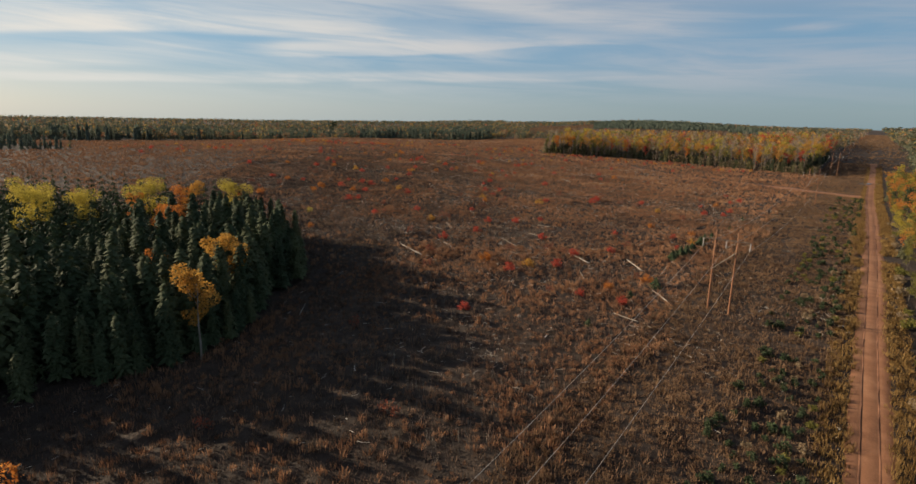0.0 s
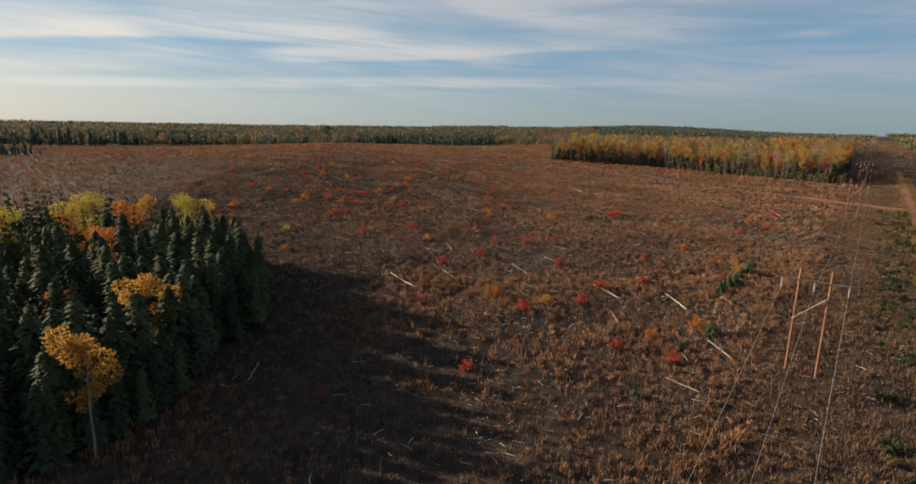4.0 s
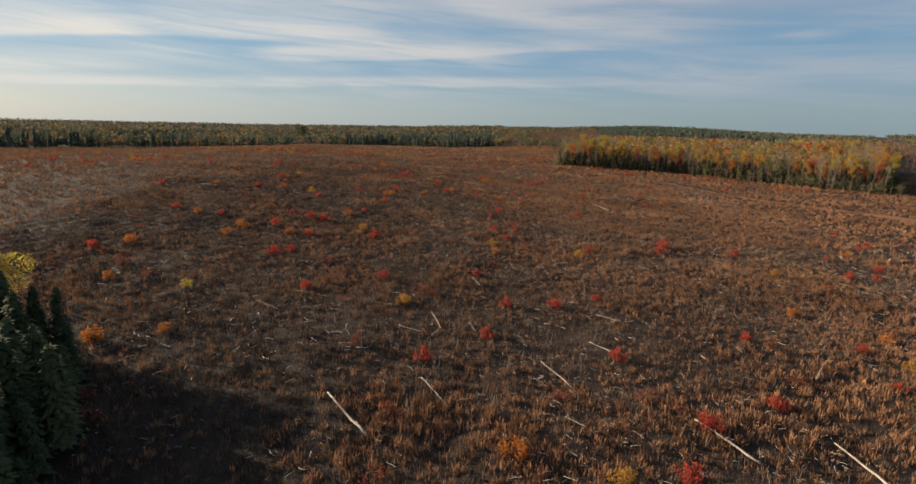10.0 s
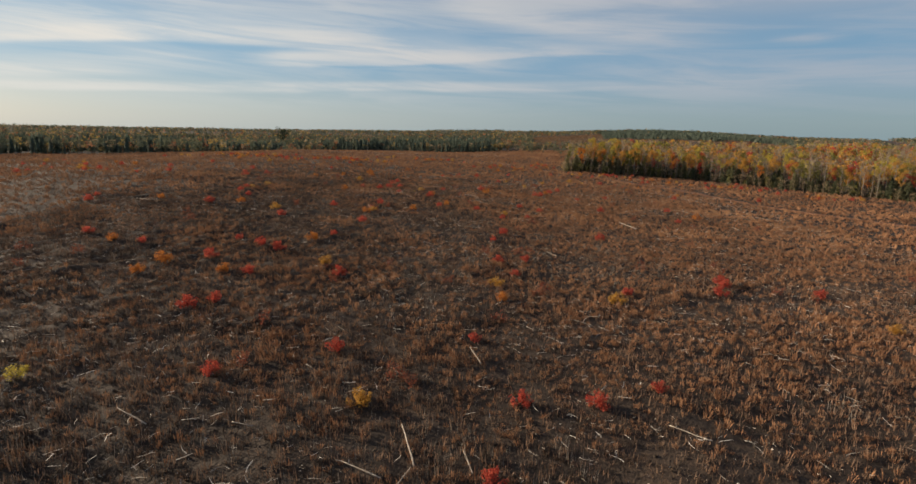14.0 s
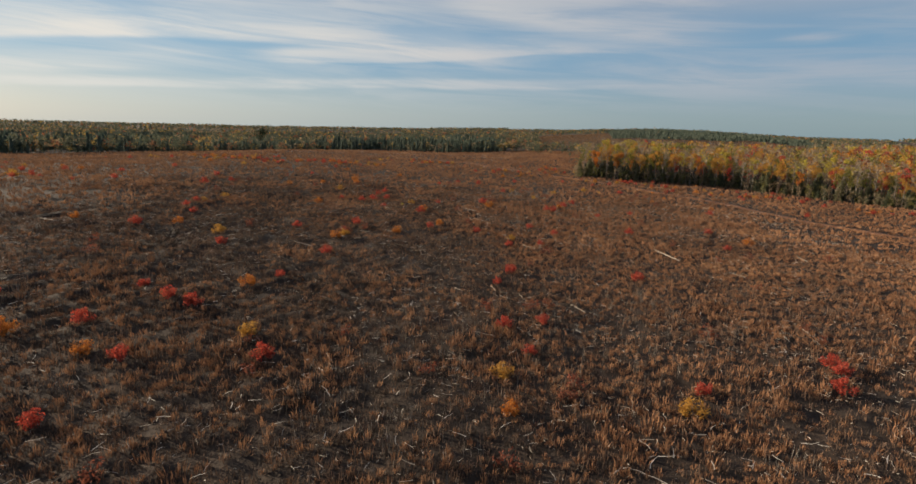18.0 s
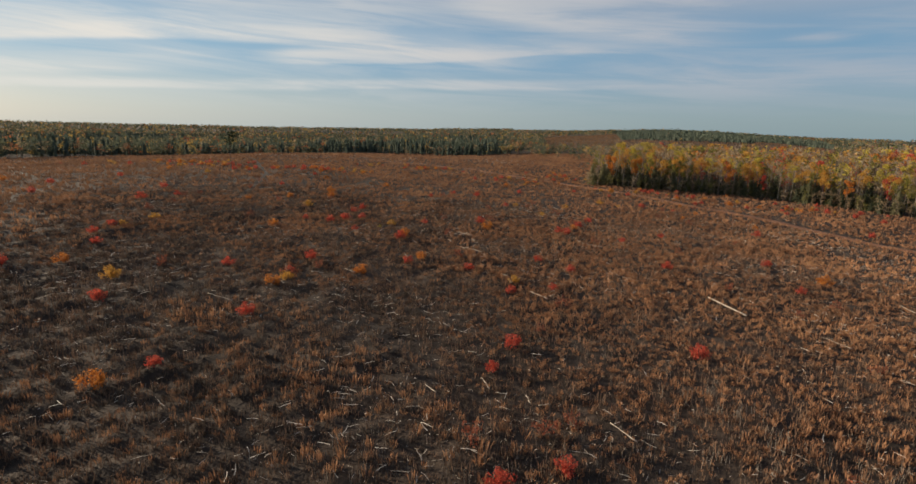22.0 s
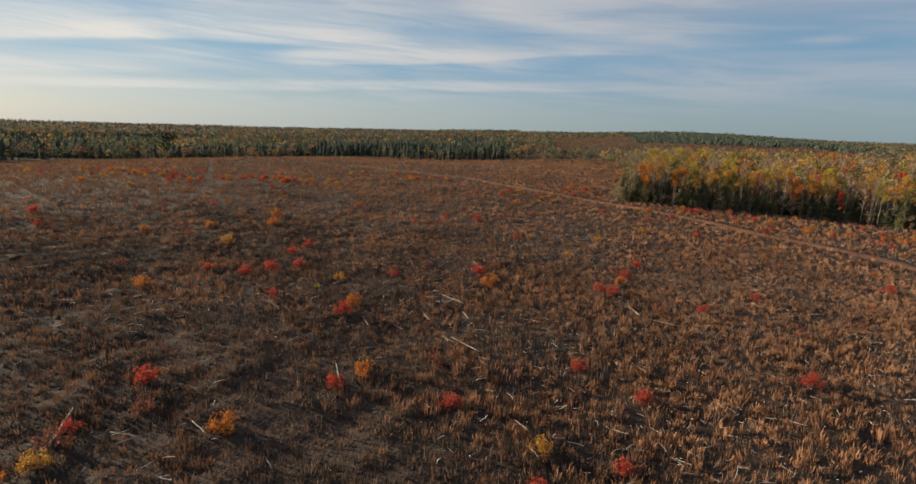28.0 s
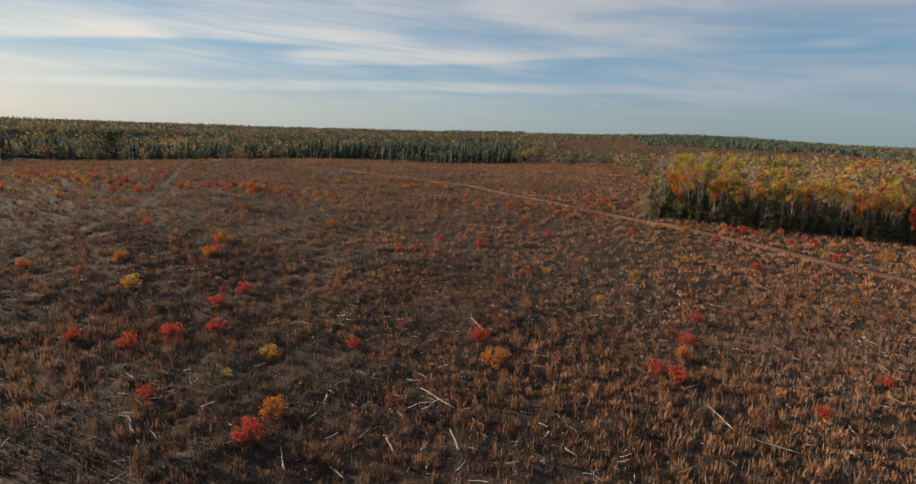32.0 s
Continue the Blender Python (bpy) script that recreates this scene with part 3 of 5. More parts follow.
def make_broadleaf(height, radius, seed, leaf_mat, name, label, leaves=700, leaf=0.28, bare=0.45, group="", bark=None, limbs=9):
    """Trunk with rising limbs; lobes of leaves round the limbs' ends."""
    r = random.Random(seed)
    e = thing(name, label, "tree", group)
    tv, tt, lobes, sizes = [], [], [], []
    bow = [(0, 0, -0.4)]
    for k in range(1, 6):
        bow.append((r.uniform(-0.03, 0.03) * height * k / 5, r.uniform(-0.03, 0.03) * height * k / 5, height * 0.93 * k / 5))
    tube(tv, tt, bow, [height * 0.011, height * 0.010, height * 0.008, height * 0.006, height * 0.004, 0.02], 6)
    for k in range(limbs):
        f = bare + (0.93 - bare) * (k + 0.5) / limbs
        a = r.uniform(0, 6.3)
        base = (0, 0, height * f)
        out = radius * (1.05 - 0.7 * abs(f - 0.62)) * r.uniform(0.5, 0.95)
        tip = (math.cos(a) * out, math.sin(a) * out, height * f + out * r.uniform(0.6, 1.3))
        mid = (tip[0] * 0.45, tip[1] * 0.45, base[2] + (tip[2] - base[2]) * 0.35)
        root = tube(tv, tt, [base, mid, tip], [height * 0.0045, height * 0.003, 0.015], 4)
        tt.append((root, root + 1, 6 * min(5, max(0, round(f / 0.93 * 5)))))
        lobes.append(tip)
        sizes.append(radius * r.uniform(0.34, 0.6))
        lobes.append(mid)
        sizes.append(radius * r.uniform(0.2, 0.36))
    lobes.append((0, 0, height * 0.94))
    sizes.append(radius * 0.45)
    mesh_of("trunk", tv, tt, bark or M_BARK, e, shade=True)
    v, t = leaf_cloud(lobes, sizes, leaves, leaf, seed + 5)
    mesh_of("crown", v, t, leaf_mat, e)
    return e


def make_bush(height, seed, leaf_mat, name, label, leaves=620, leaf=0.075, group="autumn bushes", wide=0.55):
    r = random.Random(seed)
    e = thing(name, label, "bush", group)
    tv, tt, lobes, sizes = [], [], [], []
    for k in range(12):
        a, out = r.uniform(0, 6.3), height * wide * math.sqrt(r.uniform(0.02, 1.0))
        top = height * (0.92 - 0.5 * (out / (height * wide)) ** 2) * r.uniform(0.82, 1.08)
        tip = (math.cos(a) * out, math.sin(a) * out, top)
        root = tube(tv, tt, [(math.cos(a) * 0.06, math.sin(a) * 0.06, -0.15), (tip[0] * 0.4, tip[1] * 0.4, top * 0.5), tip], [0.025, 0.016, 0.005], 4)
        if k:
            tt.append((root, root + 1, 0))
        lobes.append((tip[0], tip[1], top * 0.9))
        sizes.append(height * r.uniform(0.14, 0.24))
        lobes.append((tip[0] * 0.75, tip[1] * 0.75, top * 0.5))
        sizes.append(height * r.uniform(0.16, 0.26))
    mesh_of("stem", tv, tt, M_BARK, e)
    v, t = leaf_cloud(lobes, sizes, leaves, leaf * height / 1.5, seed + 9, 0.9)
    mesh_of("foliage", v, t, leaf_mat, e)
    return e


def at_ground(x, y, turn=0.0, size=1.0, sink=0.0):
    return pose(x, y, float(land(x, y)) - sink, 0, 0, turn) @ Matrix.Diagonal((size, size, size, 1))


def plant(kinds, x, y, size=1.0, r=random):
    """Sets a turned and scaled copy of one of the kinds on the ground."""
    ob = copy_thing(r.choice(kinds), Matrix())
    ob.matrix_basis = at_ground(x, y, r.uniform(0, 360), size)
    return ob


def retire(kinds):
    """The patterns themselves go into the wood, too."""
    for ob in kinds:
        for o in (*ob.children, ob):
            bpy.data.objects.remove(o)


# ---- spruce stand beside the clearing ----
NEAR_CLUMP = [(-80, 22), (-50, 26), (-32, 30), (-25, 24), (-22, 5), (-80, -12)]
pick = random.Random(3)
SPRUCE = [make_spruce(h, w, 20 + n) for n, (h, w) in enumerate([(13.8, 2.6), (12.2, 2.4), (15.6, 2.7), (10.8, 2.3), (13.0, 2.9), (9.4, 2.1), (16.4, 2.6), (14.4, 2.2)])]
YELLOW_TREE = [make_broadleaf(14.5, 4.4, 41 + n, M_LEAF_YELLOW, "aspen_tree", "yellow-green autumn aspen rising among dark spruces", 4200, 0.16, 0.35, "autumn trees") for n in range(2)]
GOLD_TREE = [make_broadleaf(13.2, 2.7, 51 + n, M_LEAF_GOLD, "birch_tree", "golden birch with a slender pale trunk beside spruces", 3400, 0.14, 0.34, "autumn trees", M_PALE) for n in range(2)]
ORANGE_TREE = [make_broadleaf(13.0, 2.7, 61 + n, M_LEAF_ORANGE, "maple_tree", "orange autumn maple half hidden among spruces", 1700, 0.16, 0.4, "autumn trees") for n in range(2)]
spots = []
for _ in range(14000):
    x, y = pick.uniform(-200, -32), pick.uniform(-20, 168)
    if not bool(inside(x, y, STAND)):
        continue
    edge = float(from_line(x, y, STAND + STAND[:1]))
    gap = 2.3 if edge < 10 else 2.8
    if x < -0.95 * y - 45 and y > 60:
        gap = 6.0
    if all((x - a) ** 2 + (y - b) ** 2 > gap * gap for a, b in spots):
        spots.append((x, y))
for _ in range(900):
    x, y = pick.uniform(-85, -20), pick.uniform(-12, 30)
    if bool(inside(x, y, NEAR_CLUMP)) and all((x - a) ** 2 + (y - b) ** 2 > 9 for a, b in spots):
        spots.append((x, y))
spots.sort(key=lambda p: min(math.hypot(p[0], p[1] - k) for k in (10, 40, 70, 100)))
for x, y in spots[:290]:
    edge = float(from_line(x, y, STAND + STAND[:1]))
    plant(SPRUCE, x, y, pick.uniform(0.70, 1.06) * (0.76 if edge < 3 else 1.12 if y < 85 and edge > 6 else 1.0), pick)
BACK_ROWS = [spruce_arrays(1.0 * 13, 2.7, 35 + k, 10, 6) for k in range(6)]
for kind, x, y, s in [(GOLD_TREE, -38.2, 75.8, 1.06), (GOLD_TREE, -40.3, 91, 1.1), (YELLOW_TREE, -97, 121, 0.96), (YELLOW_TREE, -104, 130, 0.9), (YELLOW_TREE, -90, 127, 0.86), (YELLOW_TREE, -77, 134, 0.94),
                      (YELLOW_TREE, -60.4, 145, 0.86), (ORANGE_TREE, -72, 139, 0.92), (ORANGE_TREE, -63, 119, 0.92), (ORANGE_TREE, -33, 33, 1.0), (ORANGE_TREE, -68, 124, 0.85),
                      (GOLD_TREE, -70, 143, 0.95), (ORANGE_TREE, -79, 131, 0.85), (ORANGE_TREE, -55, 96, 0.72)]:
    plant(kind, x, y, s, pick)
for x, y, s in [(-36.4, 82.2, 0.5), (-42.0, 74.2, 0.62), (-38.2, 95.4, 0.6), (-37.2, 99.5, 0.66), (-36.6, 86.0, 0.55), (-35.4, 88.6, 0.5), (-45.5, 72.0, 0.6)]:
    plant(SPRUCE, x, y, s, pick)

# ---- mixed wood across the clearing: its near edge tree by tree ----
ASPEN_Y = [make_broadleaf(18, 3.0, 71 + n, M_LEAF_YELLOW, "aspen_tree", "tall yellow aspen with a pale bare lower trunk", 900, 0.25, 0.5, "wood edge", M_PALE, 6) for n in range(2)]
ASPEN_G = [make_broadleaf(17, 3.1, 75 + n, M_LEAF_GOLD, "aspen_tree", "tall golden aspen with a pale bare lower trunk", 900, 0.25, 0.45, "wood edge", M_PALE, 6) for n in range(2)]
ASPEN_T = [make_broadleaf(18.5, 2.4, 79 + n, M_LEAF_TAN, "aspen_tree", "nearly leafless grey aspen with a few tan leaves", 150, 0.26, 0.35, "wood edge", M_PALE, 24) for n in range(3)]
ASPEN_O = [make_broadleaf(15, 2.6, 84 + n, M_LEAF_OLIVE, "aspen_tree", "olive-green aspen just turning, pale trunk", 800, 0.25, 0.4, "wood edge", M_PALE, 6) for n in range(2)]
MAPLE_R = [make_broadleaf(14, 2.8, 88 + n, M_LEAF_RED, "maple_tree", "red autumn maple at the edge of the wood", 900, 0.25, 0.3, "wood edge", None, 6) for n in range(2)]
MAPLE_O = [make_broadleaf(14, 2.8, 92 + n, M_LEAF_ORANGE, "maple_tree", "orange autumn maple at the edge of the wood", 900, 0.25, 0.35, "wood edge", None, 6) for n in range(2)]
FIR = [make_spruce(h, w, 96 + n, "fir_tree", "bushy dark young fir filling the wood's edge", M_FIR, "wood edge", 14) for n, (h, w) in enumerate([(7.5, 2.9), (6.0, 2.7), (9.0, 3.0)])]
FIR_PALE = [make_spruce(h, w, 99 + n, "young_fir", "grey-green young fir at the wood's edge", M_FIR_PALE, "wood edge", 14) for n, (h, w) in enumerate([(6.5, 2.3), (8.5, 2.5)])]
edge_spots = []
for _ in range(26000):
    x, y = pick.uniform(60, 330), pick.uniform(355, 560)
    if not bool(inside(x, y, BLOCK)):
        continue
    d = float(from_line(x, y, BLOCK_FRONT))
    if d > 24:
        continue
    gap = 2.4 if d < 8 else 4.0
    if all((x - a) ** 2 + (y - b) ** 2 > gap * gap for a, b, _ in edge_spots):
        edge_spots.append((x, y, d))
for x, y, d in edge_spots:
    low = pick.random() < (0.25 if d > 8 else 0.62 if x < 130 else 0.72)
    if low:
        plant(FIR if pick.random() < (0.12 if x < 100 else 0.34 if x < 130 else 0.6) else FIR_PALE, x, y, pick.uniform(0.7, 1.3), pick)
    else:
        kinds = pick.choices([ASPEN_Y, ASPEN_G, ASPEN_T, ASPEN_O, MAPLE_R, MAPLE_O], [0.11, 0.17, 0.47, 0.13, 0.05, 0.07])[0]
        plant(kinds, x, y, pick.uniform(0.72, 1.08), pick)

BRUSH = [make_broadleaf(4.8, 1.7, 111 + n, m, "alder_brush", "%s thin alder brush along the wood's edge" % c, 260, 0.13, 0.15, "wood edge", M_PALE, 8) for n, (m, c) in enumerate([(M_LEAF_TAN, "tan, half bare"), (M_LEAF_OLIVE, "olive"), (M_LEAF_TAN, "grey-tan")])]
brush_spots = []
for _ in range(9000):
    x, y = pick.uniform(60, 260), pick.uniform(350, 480)
    d = float(from_line(x, y, BLOCK_FRONT))
    if d < 3.6 and all((x - a) ** 2 + (y - b) ** 2 > 4.0 for a, b in brush_spots):
        brush_spots.append((x, y))
        plant(BRUSH, x, y, pick.uniform(0.5, 1.25), pick)

# ---- trees and shrubs along the road ----
ROADSIDE = [make_broadleaf(11, 2.6, 171 + n, m, "roadside_birch", "%s young birch in the thick growth beside the road" % c, 620, 0.24, 0.22, "roadside trees")
            for n, (m, c) in enumerate([(M_LEAF_YELLOW, "yellow"), (M_LEAF_GOLD, "golden"), (M_LEAF_OLIVE, "olive-green"), (M_LEAF_ORANGE, "orange"), (M_LEAF_OLIVE, "green, barely turned"), (M_PINE, "dark green"), (M_LEAF_OLIVE, "dull green")])]
WILLOW = [make_bush(1.8, 181 + n, m, "willow_shrub", "%s willow shrub at the edge of the cut" % c, 200, 0.17, "roadside shrubs") for n, (m, c) in enumerate([(M_PINE, "dark green"), (M_LEAF_OLIVE, "olive"), (M_LEAF_TAN, "dry tan")])]
road_spots = []
for _ in range(5000):
    s, off = pick.uniform(20, 420), 4.5 + 26 * pick.random() ** 1.6
    x, y = 8 + ALONG[0] * s + ACROSS[0] * off, 3.4 + ALONG[1] * s + ACROSS[1] * off
    d = float(from_line(x, y, ROAD))
    gap = 2.4 if d < 9 else 3.4
    if d < 4.6 or x * ACROSS[0] + y * ACROSS[1] < 4 or any((x - a) ** 2 + (y - b) ** 2 < gap * gap for a, b in road_spots):
        continue
    road_spots.append((x, y))
    if d < 6.0:
        plant(WILLOW[1:], x, y, pick.uniform(0.6, 1.2), pick)
    elif pick.random() < 0.2:
        plant(FIR_PALE, x, y, pick.uniform(0.5, 0.95), pick)
    else:
        plant(ROADSIDE, x, y, pick.uniform(0.4, 0.65) if d < 9 else pick.uniform(0.6, 1.05), pick)
    if len(road_spots) > 330:
        break
for _ in range(2600):
    s, off = 25 + 305 * pick.random() ** 1.3, -(5.2 + 10 * pick.random() ** 1.7)
    x, y = 8 + ALONG[0] * s + ACROSS[0] * off, 3.4 + ALONG[1] * s + ACROSS[1] * off
    if float(from_line(x, y, TRACK)) < 8 or float(value_noise(x, y, 9, 63)) < -0.2 or any((x - a) ** 2 + (y - b) ** 2 < 1.7 for a, b in road_spots):
        continue
    road_spots.append((x, y))
    plant(WILLOW[:1] if pick.random() < 0.8 else WILLOW[1:], x, y, pick.uniform(0.4, 0.85), pick)
    if len(road_spots) > 640:
        break

# ---- the two lone trees left in the clearing, and young spruces ----
seed_pine = make_broadleaf(16.5, 3.6, 131, M_PINE, "pine_tree", "lone pine still standing, thin bare trunk and sparse dark crown", 620, 0.30, 0.62, "", M_BARK, 10)
seed_pine.matrix_basis = at_ground(-97, 428, 20)
snag = make_broadleaf(16.0, 1.3, 133, M_LEAF_TAN, "bare_tree", "lone grey leafless trunk still standing in the clearing", 26, 0.16, 0.7, "", M_PALE, 9)
snag.matrix_basis = at_ground(-78, 617, 70)
YOUNG = [make_spruce(h, w, 191 + n, "young_spruce", "small bushy green spruce growing among slash", M_PINE, "young spruces", 8) for n, (h, w) in enumerate([(2.5, 2.1), (1.9, 1.8)])]
for x, y, s in [(54.6, 130.6, 0.40), (56.5, 133, 0.34), (58.5, 135, 0.42), (61.1, 137.4, 0.46), (64, 141, 0.40), (68, 145.2, 0.42), (71, 149.5, 0.36), (75.7, 154.8, 0.36), (88.1, 169, 0.26), (101, 186, 0.22), (23.8, 89.2, 0.2), (35.5, 103.2, 0.22), (42.6, 108.7, 0.34)]:
    plant(YOUNG, x, y, s * 2.4, pick)

# ---- bushes in autumn colour ----
RED_NEAR = [(1.8, 95.7), (32.5, 99), (25.2, 102.9), (12.4, 117.5), (23.8, 121.6), (29.7, 130), (40.3, 135.1), (59.9, 140.6), (-3.3, 145.6), (24.4, 146.8), (62.9, 151.5), (6.2, 153.2), (47.1, 155.4),
            (18.9, 166.7), (10.2, 166.7), (-26, 170.3), (27.4, 170.6), (-13, 178), (5.6, 183.1), (-75.8, 188.1), (-38.1, 190), (90, 191.7), (-35.5, 193.4), (98.2, 194.1), (103.9, 200.7), (-34.9, 206.1),
            (34.9, 206.6), (53.4, 208.6), (96.2, 208.8), (-19.1, 209), (73, 209.5), (56.5, 213.5), (14.8, 214.7), (56.8, 215.8), (-46.2, 216.5), (114.7, 222.2)]
RED_MID = [(-63.3, 222.7), (12.2, 222.9), (-35.4, 225.2), (18.2, 225.5), (-39.7, 226.5), (-77.7, 227.6), (121.3, 227.8), (-46.3, 231.5), (-26.7, 239.7), (12.6, 244.8), (124.7, 246.4), (15.7, 251.5),
           (41.7, 252.3), (-22.5, 256.1), (-44.9, 257.6), (-100.3, 262), (-69.8, 269.7), (-102.8, 269.9), (17.5, 275.1), (-23.2, 278.6), (25.8, 279.2), (-35.5, 280.6), (77.1, 286.8), (-64.9, 287.3),
           (10, 287.5), (-22, 287.8), (-2.4, 289.5), (31.5, 291.9), (-70.1, 294.1), (54.4, 298.3), (25.6, 298.6), (-71.1, 302.1), (81.1, 307.1), (-6.4, 310.9)]
RED_FAR = [(-18.5, 315.6), (51.6, 324), (-27.3, 326.5), (-34.2, 327.1), (37.7, 329.8), (-23.9, 329.9), (-1.9, 331.4), (35.8, 331.7), (-19.8, 332.8), (65.4, 333.4), (-84.1, 335.6), (13.8, 336.1),
           (-23.8, 341.6), (43.4, 341.8), (98.8, 344.6), (-78.8, 345.3), (-22.4, 347.4), (49, 352.6), (143.1, 356.4), (-89.1, 357), (-37.1, 369.1), (23.8, 370.8), (-3.1, 380.9), (-59.1, 382.8),
           (79.2, 392.6), (14.2, 393), (5, 395.7), (165.9, 395.9), (32.6, 409.9), (58.6, 423.3), (-88.4, 434.2), (71.4, 436.3), (-81.8, 439.1), (-104.1, 445.6)]
ORANGE_NEAR = [(32.3, 107.4), (41.4, 111.1), (17.2, 120.2), (7.2, 124.5), (-48.7, 146.1), (66.2, 146.1), (-41.2, 150.1), (70.1, 155.9), (-7.7, 165.3), (62.2, 167.4), (-62.1, 170.8), (72.8, 191.3),
               (-70.2, 192.6), (10.7, 199.5), (31.7, 201.7), (-54.2, 204.8), (-39.8, 207.2), (10.7, 208.7), (-53.3, 211.7), (104.6, 213.2), (-22.9, 214.8), (-70.1, 223.8), (-30.7, 234.9), (-50.3, 268.8), (-23.7, 270.3)]
ORANGE_FAR = [(-84.5, 270.7), (-22.2, 273.2), (-62.1, 273.8), (-10.4, 280.4), (18.6, 280.7), (0.3, 292.2), (86.2, 293.4), (-67.4, 312.5), (-5.8, 315.2), (-39.3, 315.6), (-10.6, 327.3), (15.8, 330.1),
              (41.2, 336.4), (-38.7, 345.3), (-58.6, 349.3), (-47.7, 356.4), (34.8, 357.3), (105.9, 358.7), (-36.1, 364.8), (27.5, 372.7), (-38.8, 375), (-22.5, 399.6), (-98.5, 408.5), (-49.4, 410.3), (28.4, 430.6), (-107.9, 432.9)]
RED_BUSH = [make_bush(1.6, 141 + n, M_LEAF_RED, "red_bush", "low red maple bush standing in brown dead growth") for n in range(3)]
ORANGE_BUSH = [make_bush(1.7, 151 + n, M_LEAF_ORANGE, "orange_bush", "low orange bush standing in brown dead growth") for n in range(3)]
GOLD_BUSH = [make_bush(1.7, 156 + n, M_LEAF_GOLD, "golden_bush", "low golden bush standing in brown dead growth") for n in range(2)]
YELLOW_BUSH = [make_bush(2.1, 161, M_LEAF_YELLOW, "yellow_bush", "bright yellow-green bush alone on bare dark ground", 340)]
DULL_BUSH = [make_bush(2.0, 165 + n, M_LEAF_DULL, "rusty_bush", "sparse rust-red bush with bare twigs", 130, 0.10) for n in range(2)]
for x, y in RED_NEAR + RED_MID + RED_FAR:
    plant(RED_BUSH, x, y, pick.uniform(0.95, 1.6), pick)
for n, (x, y) in enumerate(ORANGE_NEAR + ORANGE_FAR):
    plant(GOLD_BUSH if n % 3 == 2 else ORANGE_BUSH, x, y, pick.uniform(1.0, 1.65), pick)
for x, y in [(-45.9, 166.7), (-13.2, 321.4)]:
    plant(YELLOW_BUSH, x, y, 1.0 if y < 200 else 0.5, pick)
DRY_SPOTS = [(pick.uniform(-85, 105), pick.uniform(100, 400)) for _ in range(90)]
for x, y in [(x, y) for x, y in DRY_SPOTS if x * 0.793 - y * 0.609 < -30 and not bool(inside(x, y, STAND))] + [(24.4, 135.8), (-2.5, 170.1), (61.8, 229.4), (20.6, 257.8), (17.7, 341.7), (-8, 62), (-17, 88), (-30, 58)]:
    plant(DULL_BUSH, x, y, pick.uniform(0.8, 1.3), pick)
# drifts of bushes on the crest and along the track
for cx, cy, wx, wy, n in [(95, 436, 26, 8, 18), (148, 408, 30, 9, 18), (188, 378, 26, 9, 12), (40, 455, 30, 12, 20), (-110, 440, 34, 22, 40), (-66, 450, 30, 20, 34), (-25, 490, 34, 14, 26), (-150, 450, 30, 24, 20), (-150, 330, 50, 40, 22), (-190, 350, 45, 30, 14), (60, 480, 26, 26, 14), (120, 415, 40, 14, 14), (90, 400, 60, 30, 12)]:
    for _ in range(n):
        x, y = cx + pick.gauss(0, wx * 0.5), cy + pick.gauss(0, wy * 0.5)
        if not bool(inside(x, y, BLOCK)) and float(from_line(x, y, TRACK)) > 3.5:
            plant(pick.choice([RED_BUSH, RED_BUSH, ORANGE_BUSH, GOLD_BUSH]), x, y, pick.uniform(0.75, 1.4), pick)
for kinds in (SPRUCE, YELLOW_TREE, GOLD_TREE, ORANGE_TREE, ASPEN_Y, ASPEN_G, ASPEN_T, ASPEN_O, MAPLE_R, MAPLE_O, FIR, FIR_PALE, RED_BUSH, ORANGE_BUSH, GOLD_BUSH, YELLOW_BUSH, DULL_BUSH, ROADSIDE, WILLOW, YOUNG, BRUSH):
    retire(kinds)


# ---- power line ----
def cylinder(radius_low, radius_high, length, sides=10):
    v, t = [], []
    tube(v, t, [(0, 0, 0), (0, 0, length * 0.5), (0, 0, length)], [radius_low, (radius_low + radius_high) / 2, radius_high], sides)
    k = len(v)
    v.append((0, 0, length + 0.04))
    t += [(k - sides + j, k - sides + (j + 1) % sides, k) for j in range(sides)]
    return v, t


def beam(a, b, wide, deep):
    bm = bmesh.new()
    bmesh.ops.create_cube(bm, size=1)
    d = Vector(b) - Vector(a)
    bmesh.ops.scale(bm, vec=(wide, deep, d.length), verts=bm.verts)
    bmesh.ops.bevel(bm, geom=list(bm.edges), offset=min(wide, deep) * 0.15, segments=1, affect="EDGES")
    q = d.to_track_quat("Z", "Y").to_matrix().to_4x4()
    bmesh.ops.transform(bm, matrix=Matrix.Translation((Vector(a) + Vector(b)) / 2) @ q, verts=bm.verts)
    return bm


TALL, SPREAD, ARM_Z, ARM_HALF = 15.4, 3.7, 13.75, 4.1


